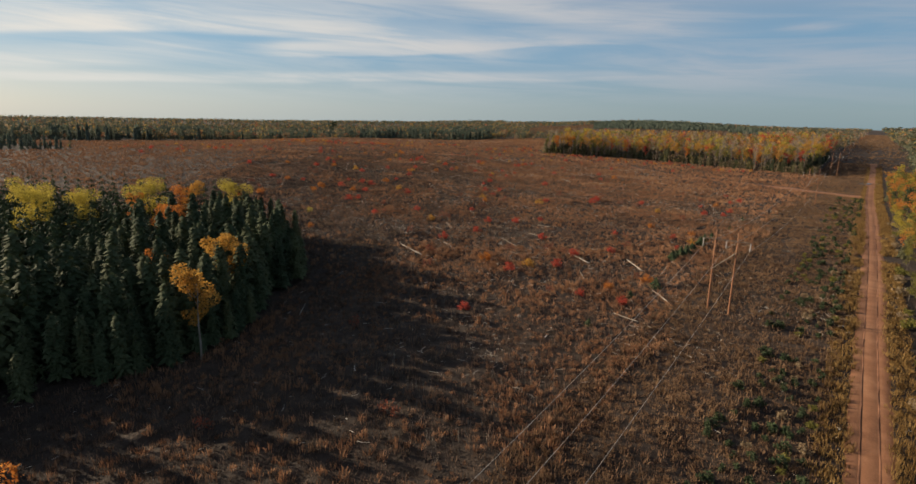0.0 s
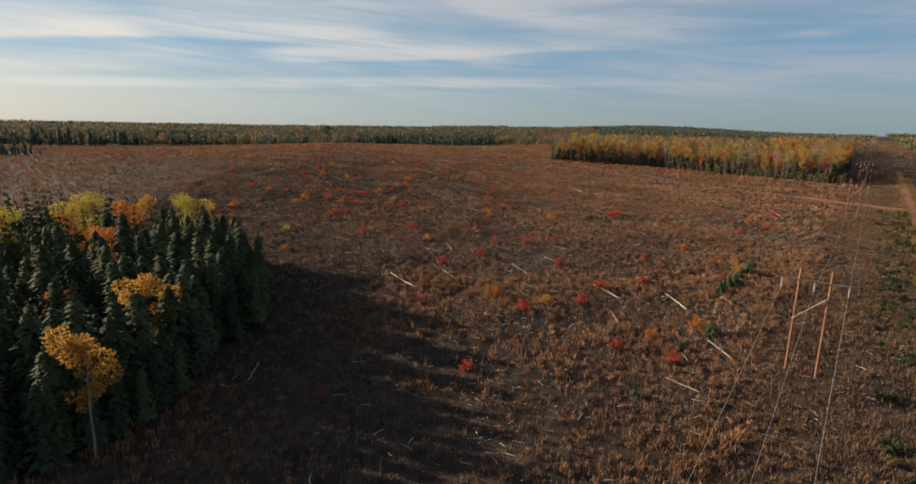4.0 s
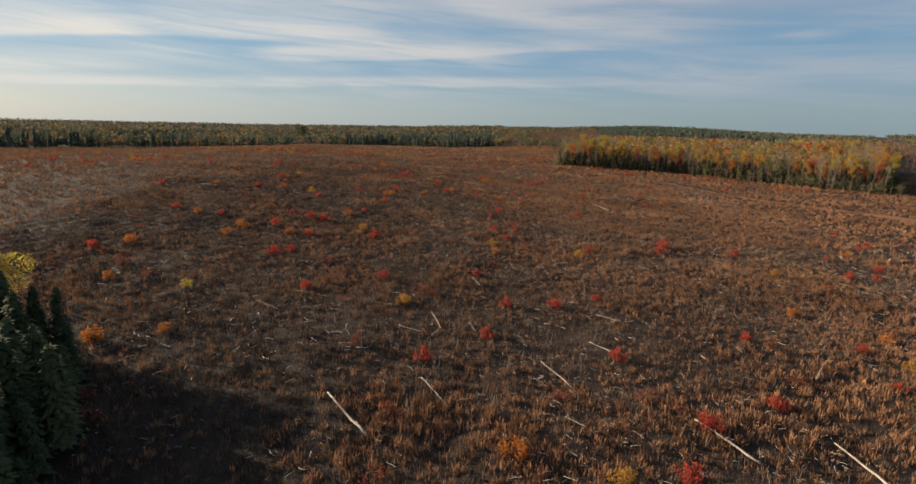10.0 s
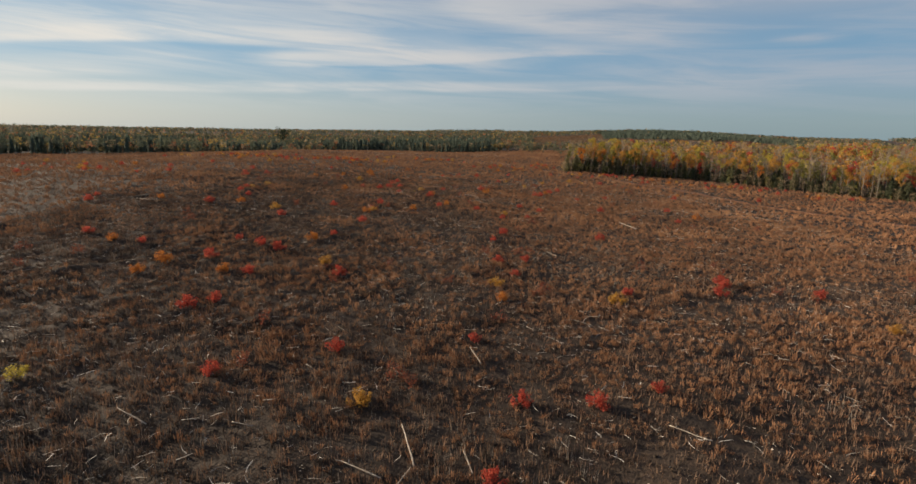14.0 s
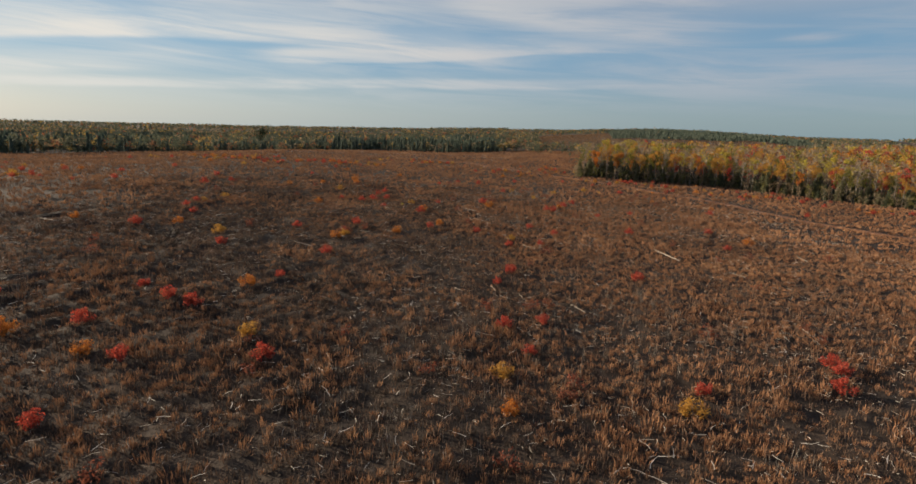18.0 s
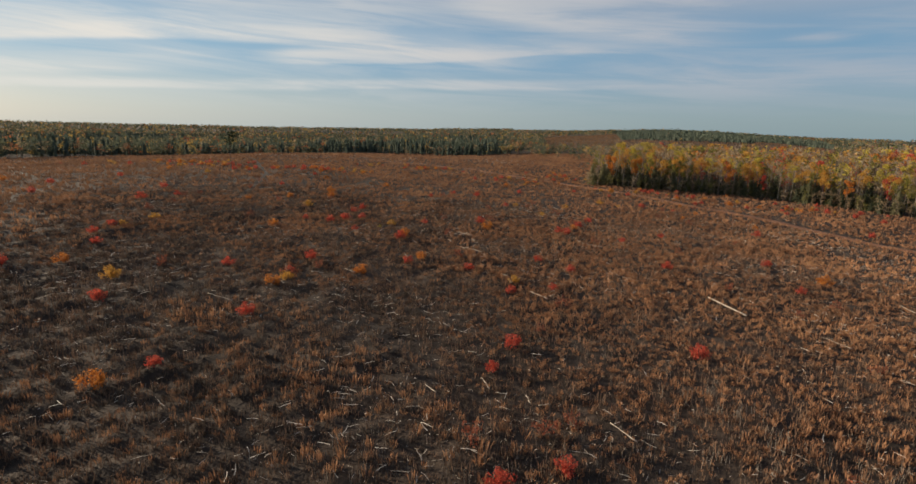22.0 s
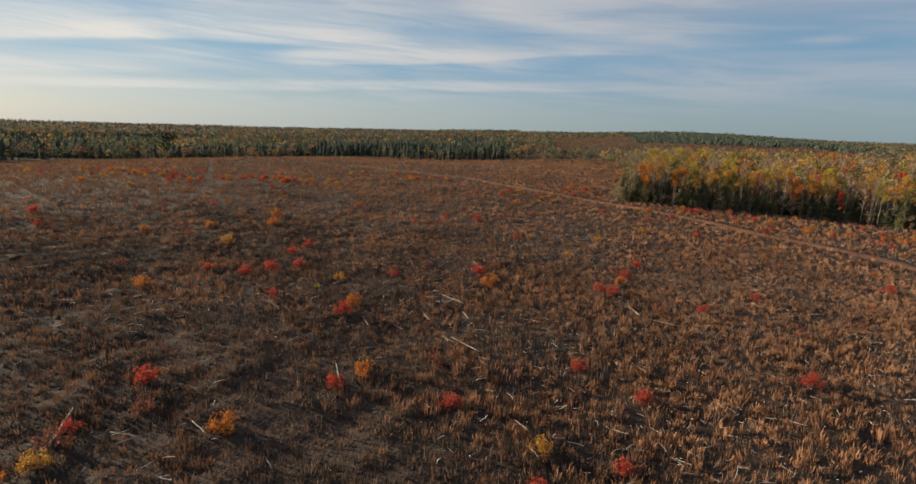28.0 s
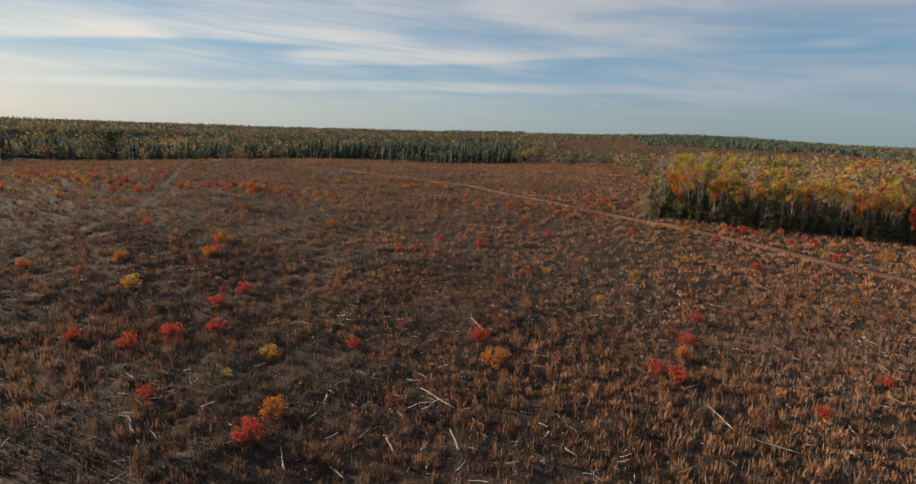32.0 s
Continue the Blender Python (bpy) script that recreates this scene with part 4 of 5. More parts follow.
def make_h_frame():
    e = thing("power_pole", "wooden H-frame power pole with crossarm, brace and hanging insulators", "utility pole", "power line")
    for s in (-1, 1):
        v, t = cylinder(0.19, 0.12, TALL + 0.6)
        ob = mesh_of("pole", v, t, M_POLE, e, shade=True)
        ob.location = (s * SPREAD / 2, 0, -0.6)
    for s in (-1, 1):
        part("crossarm", beam((-ARM_HALF, s * 0.2, ARM_Z), (ARM_HALF, s * 0.2, ARM_Z), 0.2, 0.10), M_ARM, e, "weathered dark timber crossarm")
    part("brace", beam((SPREAD / 2, -0.26, 11.7), (-SPREAD / 2 - 0.2, -0.26, 8.0), 0.2, 0.12), M_TIMBER, e, "pale diagonal timber brace")
    part("brace", beam((-SPREAD / 2, 0.26, 11.7), (SPREAD / 2 + 0.2, 0.26, 8.0), 0.12, 0.07), M_POLE, e, "thin brown diagonal brace")
    for x in (-ARM_HALF + 0.15, 0, ARM_HALF - 0.15):
        v, t = [], []
        path, radii = [], []
        for k in range(9):
            z = ARM_Z - 0.1 - k * 0.16
            path += [(x, 0, z), (x, 0, z - 0.05), (x, 0, z - 0.11)]
            radii += [0.04, 0.13, 0.05]
        tube(v, t, path, radii, 8)
        mesh_of("insulator", v, t, M_GLAZE, e, "pale grey porcelain insulator string")
    return e


POLES = [(-56.0, -42.0), (49.8, 96.0), (155.8, 234.1), (253.0, 361.0)]
while len(POLES) < 12:
    POLES.append((POLES[-1][0] + ALONG[0] * 165, POLES[-1][1] + ALONG[1] * 165))
h_frame = make_h_frame()
angle = math.degrees(math.atan2(ACROSS[1], ACROSS[0]))
for n, (x, y) in enumerate(POLES):
    m = pose(x, y, float(land(x, y)), 0, 0, angle)
    if n:
        copy_thing(h_frame, m)
    else:
        h_frame.matrix_basis = m
for (x0, y0), (x1, y1) in zip(POLES, POLES[1:]):
    for off in (-ARM_HALF + 0.15, 0, ARM_HALF - 0.15):
        a = Vector((x0 + ACROSS[0] * off, y0 + ACROSS[1] * off, float(land(x0, y0)) + ARM_Z - 1.5))
        b = Vector((x1 + ACROSS[0] * off, y1 + ACROSS[1] * off, float(land(x1, y1)) + ARM_Z - 1.5))
        path = [tuple(a.lerp(b, k / 24) - Vector((0, 0, 3.2 * 4 * (k / 24) * (1 - k / 24)))) for k in range(25)]
        v, t = [], []
        tube(v, t, path, [0.021] * 25, 4)
        tagged(mesh_of("power_cable", v, t, M_WIRE), "bare grey power cable sagging between wooden poles", "cable", "power line")

# ---- felled logs ----
LOGS_A = [(-11.0, 130.8, 9.5, 128), (-1.3, 136.7, 7.2, 120), (14.7, 142.1, 7.1, 115), (27.1, 161.3, 4.3, 140), (30.3, 127.7, 8.0, 116), (42.9, 124.2, 7.9, 96), (28.4, 115.2, 5.2, 87), (41.1, 102.4, 6.3, 97),
          (30.8, 91.0, 5.2, 127), (34.7, 99.8, 2.9, 86), (-5.6, 154.0, 4.3, 152), (-27.7, 93.3, 4.5, 92), (52.5, 145.3, 7.0, 47), (14.7, 130.2, 2.8, 134), (48.7, 120.2, 6.8, 60), (-1.8, 158.1, 6.5, 105),
          (53.0, 125.7, 2.5, 94), (4.0, 155.6, 3.1, 104), (-1.7, 153.7, 2.5, 68), (22.7, 149.8, 4.5, 128), (5.5, 177.5, 4.8, 105), (-18.4, 160.0, 2.2, 167), (-29.6, 160.5, 4.3, 156)]
LOGS_B = [(56.2, 274.7, 8.5, 113), (25.2, 231.9, 3.4, 126), (8.9, 219.1, 3.3, 165), (92.6, 279.3, 3.4, 99), (-11.1, 210.3, 2.4, 122), (-86.9, 265.8, 6.6, 153), (-29.0, 262.1, 4.8, 162), (11.6, 241.1, 2.3, 112),
          (22.4, 274.2, 4.7, 123), (5.3, 238.5, 2.2, 126), (16.3, 238.1, 2.1, 98), (-23.8, 278.4, 6.1, 111), (66.4, 260.0, 3.6, 116), (-18.1, 278.1, 2.7, 174), (11.4, 302.0, 5.2, 135), (-2.7, 291.7, 4.1, 110)]
LOGS_C = [(-12.3, 279.6, 2.7, 141), (17.2, 284.3, 2.4, 121), (39.2, 321.3, 4.0, 101), (42.4, 317.2, 4.8, 154), (5.7, 311.7, 2.3, 118), (9.3, 320.4, 5.1, 137), (11.4, 312.8, 3.5, 105), (-2.8, 308.6, 3.2, 115),
          (2.0, 307.7, 2.0, 140), (13.5, 340.5, 4.9, 112), (21.3, 333.9, 1.5, 172)]


def make_log(length, radius, seed):
    """A crooked, tapering log with cut ends and a few branch stubs."""
    r = random.Random(seed)
    v, t = [], []
    path = [(length * (k / 6 - 0.5), r.uniform(-0.03, 0.03) * length * 0.4, r.uniform(0, 0.05)) for k in range(7)]
    radii = [radius * (1 - 0.4 * k / 6) * r.uniform(0.92, 1.06) for k in range(7)]
    tube(v, t, path, radii, 7)
    for end, k in ((0, 0), (6, 6 * 7)):
        c = len(v)
        v.append(path[end])
        ring = [(k + j, k + (j + 1) % 7, c) for j in range(7)]
        t += [(b, a, c2) for a, b, c2 in ring] if end == 0 else ring
    for _ in range(r.randint(1, 4)):
        k = r.randint(1, 5)
        p = path[k]
        tube(v, t, [p, (p[0] + r.uniform(-0.1, 0.3), p[1] + r.uniform(-0.4, 0.4), p[2] + r.uniform(0.1, 0.45))], [radius * 0.3, radius * 0.12], 4)
    return v, t


for n, (x, y, length, turn) in enumerate(LOGS_A + LOGS_B + LOGS_C):
    v, t = make_log(length, 0.04 + 0.006 * length if length < 7.5 else 0.075 + 0.008 * length, 300 + n)
    ob = mesh_of("log", v, t, M_LOG, shade=True)
    z0, z1 = (float(land(x + math.cos(radians(turn)) * k, y + math.sin(radians(turn)) * k)) for k in (-length / 2, length / 2))
    ob.matrix_basis = pose(x, y, max((z0 + z1) / 2, float(land(x, y))) + 0.55, 0, -math.degrees(math.atan2(z1 - z0, length)), turn)
    tagged(ob, "weathered grey felled log lying in dead growth", "log", "felled logs")


# ---- loose stuff of the clearing ----
def in_clearing(x, y):
    far_edge = np.interp(x, [p[0] for p in WOODS_EDGE], [p[1] for p in WOODS_EDGE])
    ok = (y < far_edge) & ~inside(x, y, STAND) & ~inside(x, y, BLOCK) & ~inside(x, y, WEST_WOODS)
    side = x * ACROSS[0] + y * ACROSS[1]
    return ok & (from_line(x, y, ROAD) > 2.9) & (from_line(x, y, TRACK) > 2.6) & (from_line(x, y, APRON) > 5.5) & (from_line(x, y, SKID) > 0.6) & (side < 36)


def scatter(n, x0, x1, y0, y1, keep):
    x, y = rng.uniform(x0, x1, n), rng.uniform(y0, y1, n)
    k = keep(x, y)
    return x[k], y[k]


def spikes(seed, blades, spread, tip, wide=0.10):
    """A tuft of dead stalks: three-sided spikes that lean outwards."""
    r = random.Random(seed)
    v, t = [], []
    for _ in range(blades):
        a, d = r.uniform(0, 6.3), spread * math.sqrt(r.random())
        x, y = math.cos(a) * d, math.sin(a) * d
        h = r.uniform(0.45, 1.0)
        w = wide * r.uniform(0.7, 1.4)
        b = len(v)
        v += [(x + w, y, -0.08), (x - w * 0.6, y + w * 0.8, -0.08), (x - w * 0.6, y - w * 0.8, -0.08), (x * tip + r.uniform(-0.2, 0.2), y * tip + r.uniform(-0.2, 0.2), h)]
        t += [(b, b + 1, b + 3), (b + 1, b + 2, b + 3), (b + 2, b, b + 3)]
    return v, t


def strew(name, x, y, shapes, size, height, mat, label, category="plants", lift=0.0, shade=False):
    z = land(x, y) + lift
    places = np.stack([x, y, z], -1)
    which = rng.integers(0, len(shapes), len(x))
    pieces = []
    for k, (v, t) in enumerate(shapes):
        m = which == k
        if m.any():
            pieces.append(repeat(v, t, places[m], rng.uniform(0, 6.28, m.sum()), size[m], height[m]))
    v, t = joined(pieces)
    return tagged(mesh_of(name, v, t, mat, shade=shade), label, category, kind="stuff")


def grass(seed, blades, spread, wide, lean):
    """A clump of loose dead blades leaning every way."""
    r = random.Random(seed)
    v, t = [], []
    for _ in range(blades):
        a, d, b = r.uniform(0, 6.3), spread * math.sqrt(r.random()), r.uniform(0, 6.3)
        x, y, w, h = math.cos(a) * d, math.sin(a) * d, wide * r.uniform(0.6, 1.4), r.uniform(0.4, 1.0)
        la, ld = r.uniform(0, 6.3), lean * r.uniform(0.2, 1.0)
        k = len(v)
        v += [(x - math.cos(b) * w, y - math.sin(b) * w, -0.06), (x + math.cos(b) * w, y + math.sin(b) * w, -0.06), (x + math.cos(la) * ld, y + math.sin(la) * ld, h)]
        t.append((k, k + 1, k + 2))
    return v, t


FAR_GRASS = [grass(480 + k, 6, 0.6, 0.16, 0.4) for k in range(8)]


def line_side(x, y):
    return x * ACROSS[0] + y * ACROSS[1]


def open_field(x, y):
    return in_clearing(x, y) & (line_side(x, y) < -24 + 6 * value_noise(x, y, 9, 3))


def plume(seed, blades, wide=0.085):
    """A dead bracken plume: a soft upright broom of narrow fronds, widest above the middle."""
    r = random.Random(seed)
    v, t = [], []
    lx, ly = r.uniform(-0.12, 0.12), r.uniform(-0.12, 0.12)
    for _ in range(blades):
        a, d, q = r.uniform(0, 6.3), 0.34 * math.sqrt(r.random()), r.uniform(0, 3.1)
        x, y, h, w = math.cos(a) * d, math.sin(a) * d, r.uniform(0.55, 1.25) * (1.1 - d), wide * r.uniform(0.6, 1.4)
        mx, my, tx, ty = x * 1.25 + lx * 0.6, y * 1.25 + ly * 0.6, x * 1.6 + lx + r.uniform(-0.1, 0.1), y * 1.6 + ly + r.uniform(-0.1, 0.1)
        k = len(v)
        v += [(x, y, -0.06), (mx - math.cos(q) * w, my - math.sin(q) * w, h * 0.6), (mx + math.cos(q) * w, my + math.sin(q) * w, h * 0.52), (tx, ty, h)]
        t += [(k, k + 2, k + 1), (k + 1, k + 2, k + 3)]
    return v, t


def clod(seed):
    """A ragged lump of turned soil and matted litter."""
    r = random.Random(seed)
    n = 6
    v = [(math.cos(6.283 * k / n) * r.uniform(0.4, 0.62), math.sin(6.283 * k / n) * r.uniform(0.4, 0.62), -0.12) for k in range(n)]
    v += [(math.cos(6.283 * k / n) * r.uniform(0.18, 0.36), math.sin(6.283 * k / n) * r.uniform(0.18, 0.36), r.uniform(0.22, 0.62)) for k in range(n)]
    v.append((r.uniform(-0.12, 0.12), r.uniform(-0.12, 0.12), r.uniform(0.4, 0.75)))
    t = []
    for k in range(n):
        m = (k + 1) % n
        t += [(k, m, m + n), (k, m + n, k + n), (k + n, m + n, 2 * n)]
    return v, t


def cushion(seed, blades, leaves, leaf):
    """Knee-high heath: dry blades leaning every way with withered leaves between them."""
    bv, bt = grass(seed, blades, 0.5, 0.055, 0.35)
    lv, lt = leaf_cloud([(0, 0, 0.22), (0.28, 0.1, 0.36), (-0.2, 0.24, 0.3), (0.02, -0.3, 0.45)], [0.34, 0.3, 0.3, 0.28], leaves, leaf, seed, 0.8)
    return joined([(bv, bt), (lv, lt)])


TUFTS = [plume(400 + k, 15, 0.036) for k in range(12)]
CLODS = [clod(440 + k) for k in range(10)]
MATS = [cushion(450 + k, 7, 4, 0.08) for k in range(10)]
HEATH = [cushion(460 + k, 5, 5, 0.075) for k in range(10)]
FAR_TUFT = [plume(480 + k, 10, 0.062) for k in range(8)]
FAR_HEATH = [cushion(490 + k, 4, 4, 0.12) for k in range(8)]
SMALL = [spikes(420 + k, 7, 0.75, 1.25, 0.08) for k in range(6)]


def patchy(x, y):
    """More shrubs up the slope and towards the road, fewer on the churned ground."""
    share = 0.34 + 0.58 * smooth(x - 0.1 * y, -55, 35) - 0.6 * np.clip(value_noise(x, y, 19, 51) * 2.2, 0, 1) + 0.16 * smooth(y, 180, 300) + value_noise(x, y, 26, 21) * 0.9 + value_noise(x, y, 6, 22) * 0.7
    return rng.random(np.shape(x)) < share


def near_field(x, y):
    j = value_noise(x, y, 16, 23) * 40 + rng.uniform(-12, 12, np.shape(x))
    return (np.abs(x) < 0.90 * y + 15) & (x > -92 + j) & (x < 112 + j) & (y < 365 + j)


x, y = scatter(84000, -120, 140, 38, 390, lambda x, y: open_field(x, y) & near_field(x, y) & patchy(x, y))
s = rng.uniform(0.7, 1.3, len(x)) * (1.0 + value_noise(x, y, 11, 31) * 0.8)
strew("dead_growth", x, y, TUFTS, s, s * rng.uniform(0.5, 1.0, len(x)), M_TUFT, "dead rust-brown bracken and shrubs covering the clearing")
x, y = scatter(105000, -120, 140, 34, 390, lambda x, y: open_field(x, y) & near_field(x, y) & (value_noise(x, y, 7, 33) + rng.uniform(-0.6, 0.6, x.shape) > -0.45 - 0.15 * smooth(-x, -20, 45)))
s = rng.uniform(0.6, 1.25, len(x))
strew("heath_clumps", x, y, HEATH, s, s * rng.uniform(0.6, 1.4, len(x)), M_LITTER, "low brown heath and dead litter over dark soil")
def churned(x, y):
    """The bare, turned-over ground down the slope."""
    return smooth(-x + 0.12 * (y - 200), -45, 40) + value_noise(x, y, 17, 35) * 0.7


x, y = scatter(80000, -120, 120, 34, 385, lambda x, y: open_field(x, y) & near_field(x, y) & (rng.random(np.shape(x)) < 0.10 + 0.8 * churned(x, y)))
s = rng.uniform(0.5, 1.2, len(x)) * (1.0 + value_noise(x, y, 8, 36) * 0.7)
strew("matted_litter", x, y, MATS, s, s * rng.uniform(0.5, 1.1, len(x)), M_MAT, "dark matted litter and turned sods between the plants", "litter")
x, y = scatter(26000, -120, 120, 34, 385, lambda x, y: open_field(x, y) & near_field(x, y) & (rng.random(np.shape(x)) < 0.25 + 0.6 * churned(x, y)))
s = rng.uniform(0.2, 0.55, len(x)) * (1.0 + value_noise(x, y, 8, 37) * 0.6)
strew("soil_clods", x, y, CLODS, s, s * rng.uniform(0.4, 0.85, len(x)), M_CLOD, "dark turned clods of soil between the plants", "soil")
x, y = scatter(150000, -340, 250, 100, 740, lambda x, y: open_field(x, y) & ~near_field(x, y) & (np.abs(x) < 0.95 * y + 10))
s = rng.uniform(1.1, 1.9, len(x))
k = (patchy(x, y) | (rng.random(len(x)) < 0.35)) & (rng.random(len(x)) < 0.8)
strew("dead_growth", x[k], y[k], FAR_TUFT, s[k], s[k] * rng.uniform(0.42, 0.8, k.sum()), M_TUFT, "dead rust-brown growth on the far side of the clearing")
strew("heath_clumps", x[~k], y[~k], FAR_HEATH, s[~k], s[~k] * rng.uniform(0.45, 0.95, (~k).sum()), M_LITTER, "brown heath and dead litter on the far side of the clearing")
def under_line(n):
    run, off = 20 + 520 * rng.random(n) ** 1.4, rng.uniform(-33, -4, n)
    x, y = 8 + ALONG[0] * run + ACROSS[0] * off, 3.4 + ALONG[1] * run + ACROSS[1] * off
    k = in_clearing(x, y) & (line_side(x, y) > -28)
    return x[k], y[k]


x, y = under_line(18000)
s = rng.uniform(0.75, 1.45, len(x))
strew("low_herbs", x, y, HEATH, s, s * rng.uniform(0.4, 0.9, len(x)), M_HERB, "low olive-brown herbs under the power line")
x, y = under_line(8500)
s = rng.uniform(0.6, 1.1, len(x)) * (1.0 + value_noise(x, y, 9, 41) * 0.9)
strew("low_herbs", x, y, TUFTS, s, s * rng.uniform(0.4, 0.9, len(x)), M_HERB, "dry stalks standing under the power line")


def on_verge(x, y):
    d, side = from_line(x, y, ROAD), line_side(x, y)
    return (d > 2.0 + value_noise(x, y, 2.1, 62) * 0.9) & (d < 5.2) & (value_noise(x, y, 6, 61) > -0.3)


run, off = rng.uniform(15, 520, 22000), rng.uniform(-6, 6, 22000)
x, y = 8 + ALONG[0] * run + ACROSS[0] * off, 3.4 + ALONG[1] * run + ACROSS[1] * off
k = on_verge(x, y)
x, y = x[k], y[k]
s = rng.uniform(0.35, 0.85, len(x))
strew("verge_grass", x, y, SMALL, s, s * rng.uniform(0.9, 1.5, len(x)), M_VERGE, "dry golden grass along the edge of the dirt road")


def stick_shape(seed):
    r = random.Random(seed)
    v, t = [], []
    tube(v, t, [(-0.5, 0, -0.03), (-0.1, r.uniform(-0.09, 0.09), 0.03), (0.5, r.uniform(-0.05, 0.05), 0.09)], [0.024, 0.021, 0.012], 3)
    return v, t


STICKS = [stick_shape(k) for k in range(5)]
def slash_zone(x, y):
    lean = value_noise(x, y, 19, 51) + value_noise(x, y, 5, 52) * 0.7 + rng.uniform(-0.35, 0.35, np.shape(x))
    # pale sticks are thinned where the stand's shadow falls, to keep it dark
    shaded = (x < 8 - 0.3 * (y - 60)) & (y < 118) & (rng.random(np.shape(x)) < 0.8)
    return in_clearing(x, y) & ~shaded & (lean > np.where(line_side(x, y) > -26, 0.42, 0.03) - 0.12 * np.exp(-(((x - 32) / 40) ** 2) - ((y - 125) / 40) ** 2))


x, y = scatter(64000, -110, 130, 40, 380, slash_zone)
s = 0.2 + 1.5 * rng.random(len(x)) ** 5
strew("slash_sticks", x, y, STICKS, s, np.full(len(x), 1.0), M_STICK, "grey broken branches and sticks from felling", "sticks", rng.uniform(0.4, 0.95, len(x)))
x, y = scatter(5000, -200, 200, 380, 620, lambda x, y: in_clearing(x, y) & (value_noise(x, y, 30, 53) > 0.22))
s = rng.uniform(0.6, 1.8, len(x))
strew("slash_sticks", x, y, STICKS, s, np.full(len(x), 2.0), M_STICK, "grey slash scattered over the far clearing", "sticks", 0.5)


def sapling(seed):
    r = random.Random(seed)
    v, t = [], []
    for _ in range(3):
        x, y = r.uniform(-0.5, 0.5), r.uniform(-0.5, 0.5)
        tube(v, t, [(x, y, -0.1), (x + r.uniform(-0.15, 0.15), y + r.uniform(-0.15, 0.15), r.uniform(0.6, 1.0))], [0.014, 0.005], 3)
    return v, t


SAPLINGS = [sapling(570 + k) for k in range(6)]
x, y = scatter(20000, -100, 120, 45, 375, lambda x, y: open_field(x, y) & (value_noise(x, y, 12, 57) + value_noise(x, y, 31, 58) > 0.30))
s = rng.uniform(1.0, 1.6, len(x))
strew("bare_saplings", x, y, SAPLINGS, s, s * rng.uniform(0.9, 1.5, len(x)), M_PALE, "thin bare grey saplings standing in patches", "saplings")

# ---- back rows of the spruce stand ----
bx, by = np.array(spots[290:]).T
bs = rng.uniform(0.72, 1.12, len(bx))
strew("spruce_stand", bx, by, BACK_ROWS, bs, bs, M_PINE, "dense dark spruces deep in the stand", "woods")


# ---- woods beyond ----
def cone_shape(seed, tiers=2):
    """A small slim conifer in ragged tiers."""
    r = random.Random(seed)
    v, t = [], []
    rings = [(0.21, 0.06), (0.11, 0.44), (0.15, 0.40), (0.055, 0.76)] if tiers == 2 else [(0.20, 0.05), (0.12, 0.5)]
    n = 6 if tiers == 2 else 5
    for rad, z in rings:
        for j in range(n):
            a = 2 * math.pi * j / n
            q = rad * r.uniform(0.55, 1.4)
            v.append((math.cos(a) * q, math.sin(a) * q, z + r.uniform(-0.06, 0.06)))
    for k in range(len(rings) - 1):
        for j in range(n):
            a, b = k * n + j, k * n + (j + 1) % n
            t += [(a, b, b + n), (a, b + n, a + n)]
    top = len(v)
    v.append((r.uniform(-0.02, 0.02), r.uniform(-0.02, 0.02), 1.0))
    t += [(top - n + j, top - n + (j + 1) % n, top) for j in range(n)]
    return v, t


CONES, FAR_CONES = [cone_shape(500 + k) for k in range(6)], [cone_shape(510 + k, 1) for k in range(6)]


def airy_shape(seed, leaves, leaf, lobes=5):
    """A broadleaf tree of unit height: thin stem and separate clumps of leaves up the crown."""
    r = random.Random(seed)
    spots, sizes = [], []
    for k in range(lobes):
        z, a = 0.42 + 0.5 * (k + r.random() * 0.6) / lobes, r.uniform(0, 6.3)
        out = 0.15 * (1.1 - abs(z - 0.66) * 1.8) * r.uniform(0.5, 1.2)
        spots.append((math.cos(a) * out, math.sin(a) * out, z))
        sizes.append(r.uniform(0.085, 0.14))
    v, t = leaf_cloud(spots, sizes, leaves, leaf, seed, 0.9)
    sv, st = [], []
    tube(sv, st, [(0, 0, -0.03), (0.01, 0, 0.85)], [0.011, 0.004], 3)
    return joined([(v, t), (sv, st)])


def bare_shape(seed):
    """A leafless aspen of unit height: pale stem, rising limbs and a haze of last leaves."""
    r = random.Random(seed)
    v, t = [], []
    tube(v, t, [(0, 0, -0.03), (r.uniform(-0.03, 0.03), 0, 0.5), (r.uniform(-0.05, 0.05), r.uniform(-0.04, 0.04), 1.0)], [0.012, 0.008, 0.002], 3)
    for k in range(9):
        z, a, out = 0.38 + 0.06 * k, r.uniform(0, 6.3), r.uniform(0.07, 0.16)
        tube(v, t, [(0, 0, z), (math.cos(a) * out, math.sin(a) * out, z + out * r.uniform(1.0, 1.7))], [0.006, 0.003], 3)
    lv, lt = leaf_cloud([(0, 0, 0.6), (0, 0, 0.8)], [0.17, 0.13], 10, 0.034, seed, 1.0)
    return joined([(v, t), (lv, lt)])


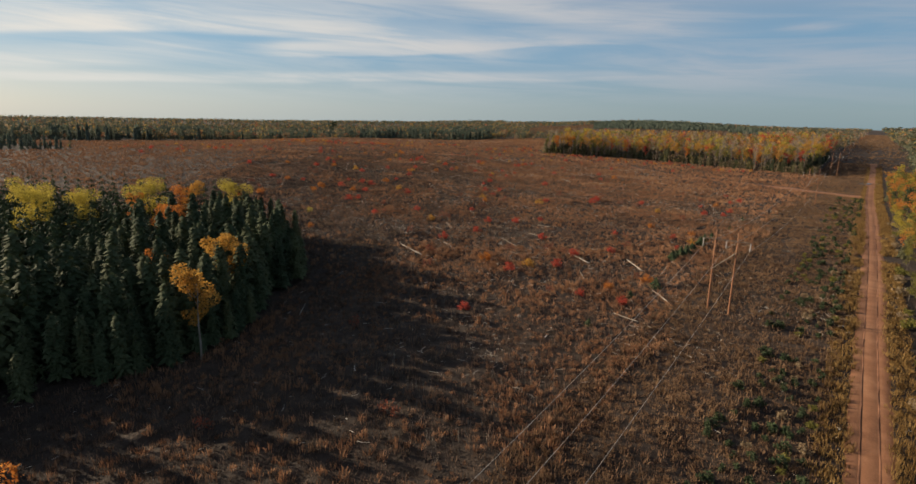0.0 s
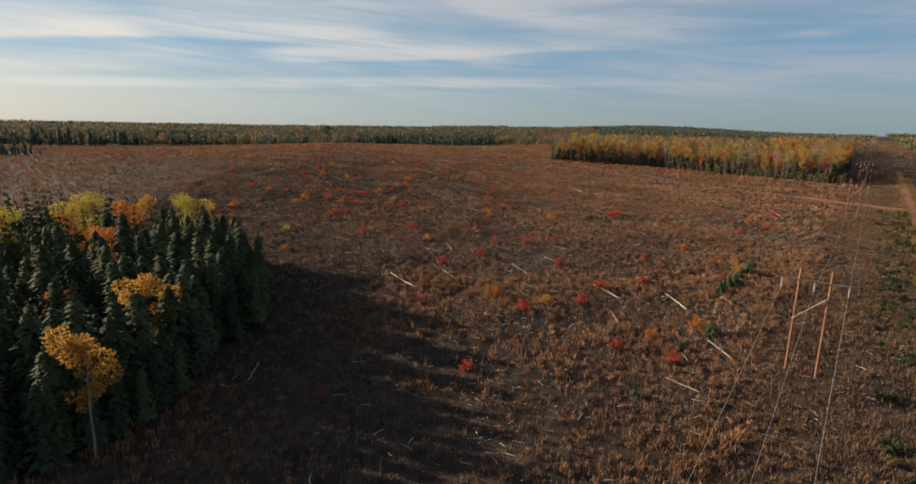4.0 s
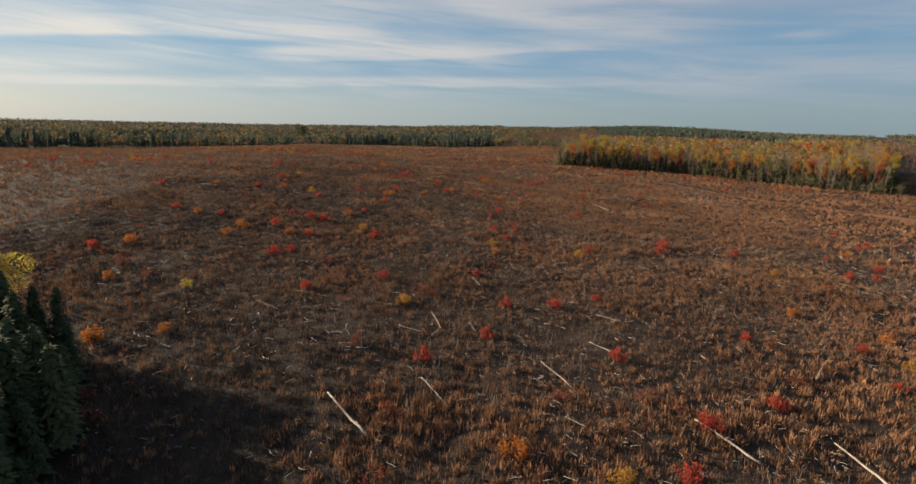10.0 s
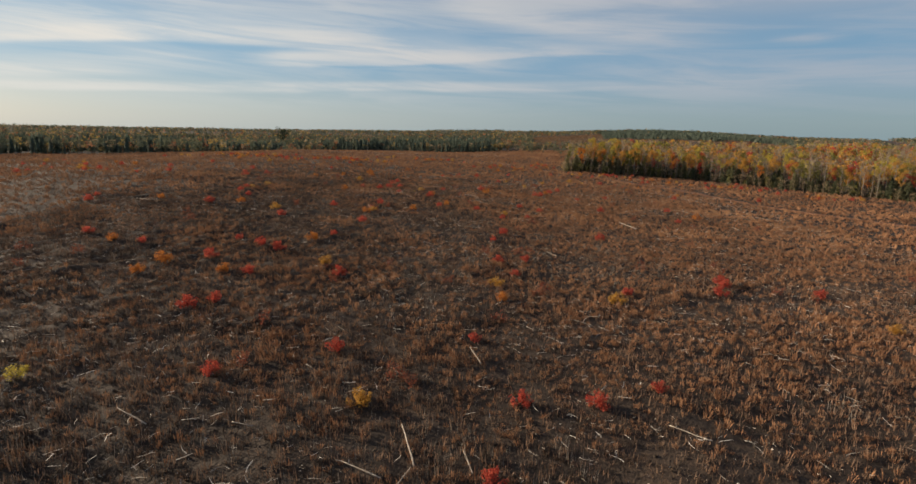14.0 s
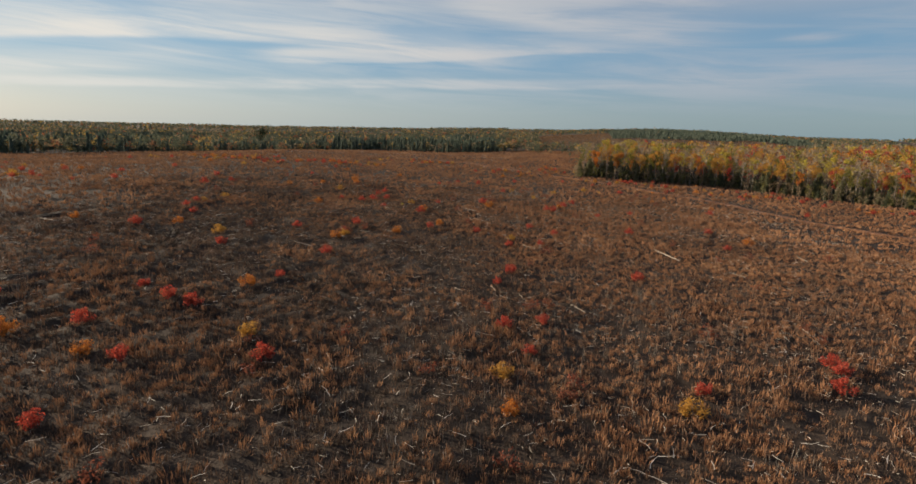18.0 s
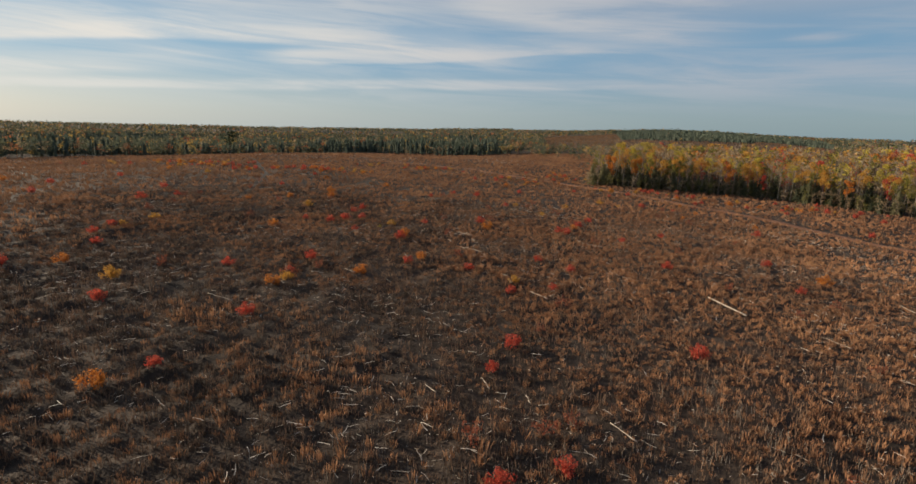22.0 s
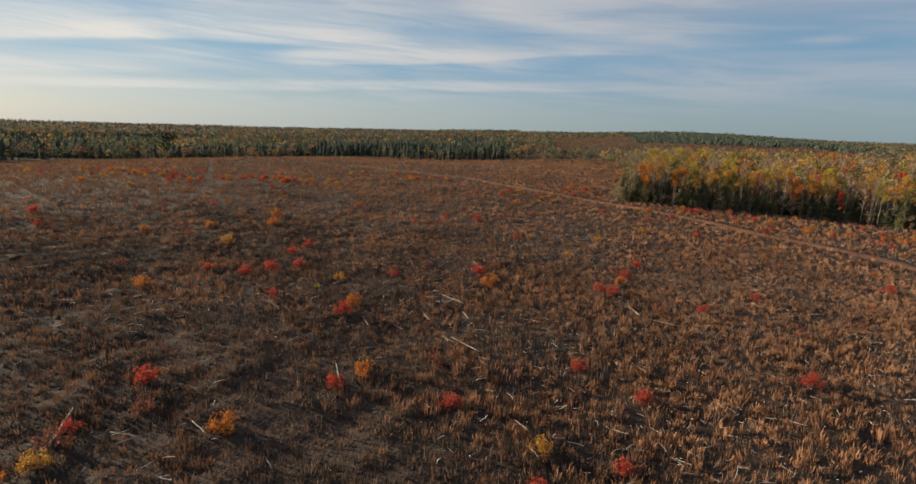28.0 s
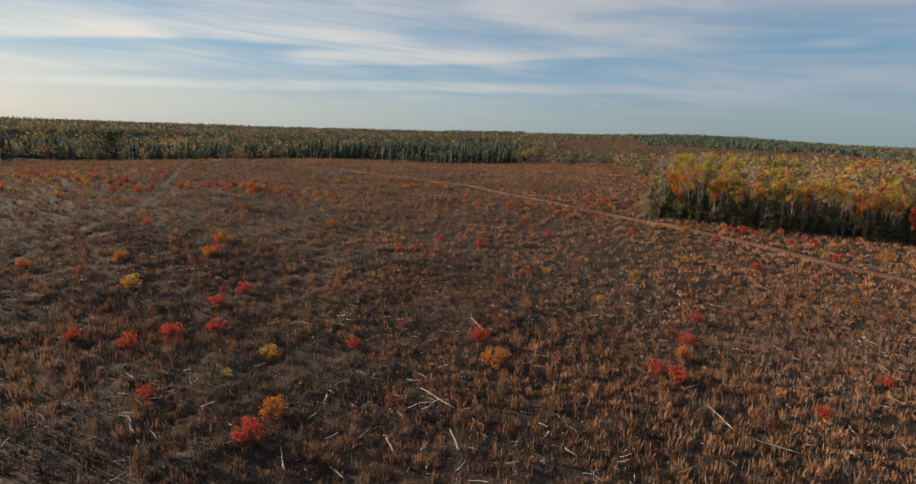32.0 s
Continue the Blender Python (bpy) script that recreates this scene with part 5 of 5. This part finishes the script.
def airy_far(seed, blades=14, leaf=0.12):
    """A far broadleaf crown: a few large sprays in an uneven heap."""
    r = random.Random(seed)
    return leaf_cloud([(r.uniform(-0.1, 0.1), r.uniform(-0.1, 0.1), z) for z in (0.3, 0.55, 0.8)], [0.24, 0.28, 0.18], blades, leaf, seed, 1.0)


def conifer_near(seed):
    v, t = spruce_arrays(1.0, 0.17, seed, 8, 5)
    return v, t


AIRY, AIRY_FINE = [airy_shape(530 + k, 32, 0.055) for k in range(8)], [airy_shape(560 + k, 52, 0.045, 6) for k in range(10)]
AIRY_FAR, AIRY_FARTHEST = [airy_far(540 + k) for k in range(8)], [airy_far(570 + k, 7, 0.17) for k in range(8)]
BARE, SPIRES = [bare_shape(580 + k) for k in range(6)], [conifer_near(550 + k) for k in range(6)]


THIN_EDGE = [(84, 480), (112, 545), (160, 640), (230, 720), (300, 860), (70, 860), (62, 760), (90, 600)]


def wooded(x, y):
    """Where the far woods stand: beyond the clearing's edge, and not in the power line's cut or on the cleared slope."""
    r, az = np.hypot(x, y), np.degrees(np.arctan2(x, y))
    far_edge = np.interp(x, [p[0] for p in WOODS_EDGE], [p[1] for p in WOODS_EDGE])
    side = line_side(x, y)
    west = inside(x, y, WEST_WOODS)
    north = (y > far_edge) & (x < 125) | (x > -60) & (x < 150) & (y > 715 + 0.3 * x) & (y < 800)
    block = inside(x, y, BLOCK) & (from_line(x, y, BLOCK_FRONT) > 22)
    behind = (x >= 125) & (side < -24) & (r > 650) & ~inside(x, y, BLOCK)
    east = side > 24
    thin = inside(x, y, THIN_EDGE) & (value_noise(x, y, 12, 75) > 0.12)
    ragged = value_noise(x, y, 60, 71) * 90 + value_noise(x, y, 9, 72) * 50
    cleared = (az > 7.5) & (az < 29) & (r > np.where(az < 13, 810, 700)) & ((r < 1120 + ragged) | (az < 14.0) & (r < 1480 + ragged))
    return (west | north | block | behind | east | thin) & ~cleared & (from_line(x, y, ROAD) > 9) & (np.abs(az) < 62)


def plantation(x, y):
    """Dark even rows of planted conifers on the far slope."""
    r, az = np.hypot(x, y), np.degrees(np.arctan2(x, y))
    return (az > 14.0) & (az < 29.5) & (r > 1080) & (r < 1800)


def conifer_share(x, y):
    r, az = np.hypot(x, y), np.degrees(np.arctan2(x, y))
    share = np.where(az < 4, 0.62 - 0.30 * smooth(r, 1500, 2200), 0.14) + value_noise(x, y, 130, 81) * np.where(az < 4, 1.0, 0.25)
    share = np.where((az < 4) & (from_line(x, y, WOODS_EDGE) < 30), 0.40 + value_noise(x, y, 40, 83), share)
    share = np.where(plantation(x, y), 0.98, share)
    share = np.where(inside(x, y, BLOCK) | (az > 5) & (r < 930), 0.0, share)
    return share


def far_wood(n, r0, r1, az0, az1, size, name, label_c, label_d, keep=None, cover=True, shapes=AIRY):
    r = np.sqrt(rng.uniform(r0 * r0, r1 * r1, n))
    az = np.radians(rng.uniform(az0, az1, n))
    x, y = r * np.sin(az), r * np.cos(az)
    k = wooded(x, y)
    if keep is not None:
        k &= keep(x, y)
    x, y = x[k], y[k]
    con = rng.random(len(x)) < conifer_share(x, y)
    h = (6.0 + 9.0 * rng.random(len(x)) ** 1.3) * size
    east_side = np.degrees(np.arctan2(x, y)) > 5
    h = np.where(east_side & ~inside(x, y, BLOCK) & (line_side(x, y) < 0), h * 0.66, h)
    h = np.where(inside(x, y, WEST_WOODS), h * 0.55, h)
    h = np.where(con & (np.degrees(np.arctan2(x, y)) < 5), h * 0.88, h)
    h = np.where(plantation(x, y), rng.uniform(3.5, 7.0, len(x)), h)
    if not cover:
        h = np.where(east_side, h, h * 0.85)
    deep = r0 > 1050
    if con.any():
        strew(name, x[con], y[con], SPIRES if not cover else FAR_CONES if deep else CONES, h[con] * np.where(plantation(x, y)[con], 1.4, 0.8), h[con], M_HAZED_CON, label_c, "woods")
    h = h * np.where(np.degrees(np.arctan2(x, y)) > 4, 1.1, 0.98)
    x, y, h = x[~con], y[~con], h[~con]
    wood = inside(x, y, BLOCK)
    # colours gather in patches
    mix = np.clip(rng.random(len(x)) * 0.72 + (value_noise(x, y, 21, 91) + 0.5) * 0.28, 0, 0.999)
    order = rng.permutation(len(x))
    mix[order[np.argsort(mix[order], kind="stable")]] = np.linspace(0, 0.999, len(x))
    # outside the block, kinds 9 to 11 are the leaf colours with haze mixed in
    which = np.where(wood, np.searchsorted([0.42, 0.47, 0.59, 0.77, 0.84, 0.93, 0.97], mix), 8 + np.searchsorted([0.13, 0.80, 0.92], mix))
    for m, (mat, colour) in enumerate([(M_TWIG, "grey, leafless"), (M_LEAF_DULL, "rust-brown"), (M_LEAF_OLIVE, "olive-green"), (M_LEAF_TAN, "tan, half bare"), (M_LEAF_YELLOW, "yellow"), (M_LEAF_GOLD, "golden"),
                                       (M_LEAF_ORANGE, "orange"), (M_LEAF_RED, "red"), (M_LEAF_TAN, "tan, half bare"), (M_HAZED_OLIVE, "olive-green"), (M_HAZED_GOLD, "golden"), (M_HAZED_RUST, "rust-red")]):
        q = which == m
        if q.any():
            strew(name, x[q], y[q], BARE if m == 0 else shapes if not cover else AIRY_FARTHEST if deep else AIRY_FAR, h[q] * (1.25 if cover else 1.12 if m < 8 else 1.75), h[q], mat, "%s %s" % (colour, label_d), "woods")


def near_rows(x, y):
    """The rows of the woods that the clearing looks on."""
    return (from_line(x, y, BLOCK_FRONT) < 130) | (from_line(x, y, WOODS_EDGE) < 90) | inside(x, y, WEST_WOODS) | (line_side(x, y) > 20)


far_wood(21000, 290, 1000, -56, 44, 1.0, "mixed_woods", "dark conifers of the woods round the clearing", "broadleaf trees of the woods round the clearing", lambda x, y: near_rows(x, y) & ~inside(x, y, BLOCK), False)
far_wood(9500, 400, 860, 4, 38, 1.0, "mixed_woods", "dark conifers deep in the mixed wood", "broadleaf trees deep in the mixed wood", lambda x, y: inside(x, y, BLOCK), False, AIRY_FINE)
far_wood(24000, 420, 1100, -52, 44, 1.0, "mixed_woods", "dark conifers behind the clearing", "broadleaf crowns behind the clearing", lambda x, y: ~near_rows(x, y) & ~inside(x, y, BLOCK))
far_wood(5500, 1060, 1820, 13.5, 30, 1.0, "distant_woods", "dark planted conifers on the far slope", "broadleaf crowns on the far slope", plantation)
far_wood(24000, 1100, 2100, -50, 46, 1.0, "distant_woods", "dark conifers of the distant woods", "broadleaf crowns of the distant woods")
far_wood(15000, 2100, 4750, -48, 46, 1.3, "distant_woods", "dark conifers on the far low hills", "broadleaf crowns on the far low hills")

# rough grass on the cleared slope and along the power line's cut, far off
r = np.sqrt(rng.uniform(380.0**2, 2200.0**2, 70000))
az = rng.uniform(5, 40, 70000)
x, y = r * np.sin(np.radians(az)), r * np.cos(np.radians(az))
side = line_side(x, y)
k = ~wooded(x, y) & ~inside(x, y, BLOCK) & ((side > -24) & (side < 24) | (r > 690) & (az < 30)) & (r > 430)
x, y, r = x[k], y[k], r[k]
s = rng.uniform(1.2, 2.4, len(x)) * (0.7 + r / 1400)
strew("rough_grass", x, y, FAR_GRASS, s, s * rng.uniform(0.3, 0.55, len(x)), M_HERB, "dry olive-brown grass on the far cleared slope")

# puddle beside the road junction
bm = bmesh.new()
bmesh.ops.create_circle(bm, cap_ends=True, segments=20, radius=1)
for w in bm.verts:
    k = 1 + 0.3 * math.sin(3 * math.atan2(w.co.y, w.co.x))
    w.co = Vector((w.co.x * 4.5 * k, w.co.y * 1.6 * k, 0))
puddle = part("puddle", bm, M_WATER)
puddle.matrix_basis = pose(243, 318, float(land(243, 318)) + 0.45, 0, 0, 10)
tagged(puddle, "small bright rain puddle beside the dirt road", "puddle", kind="structure")
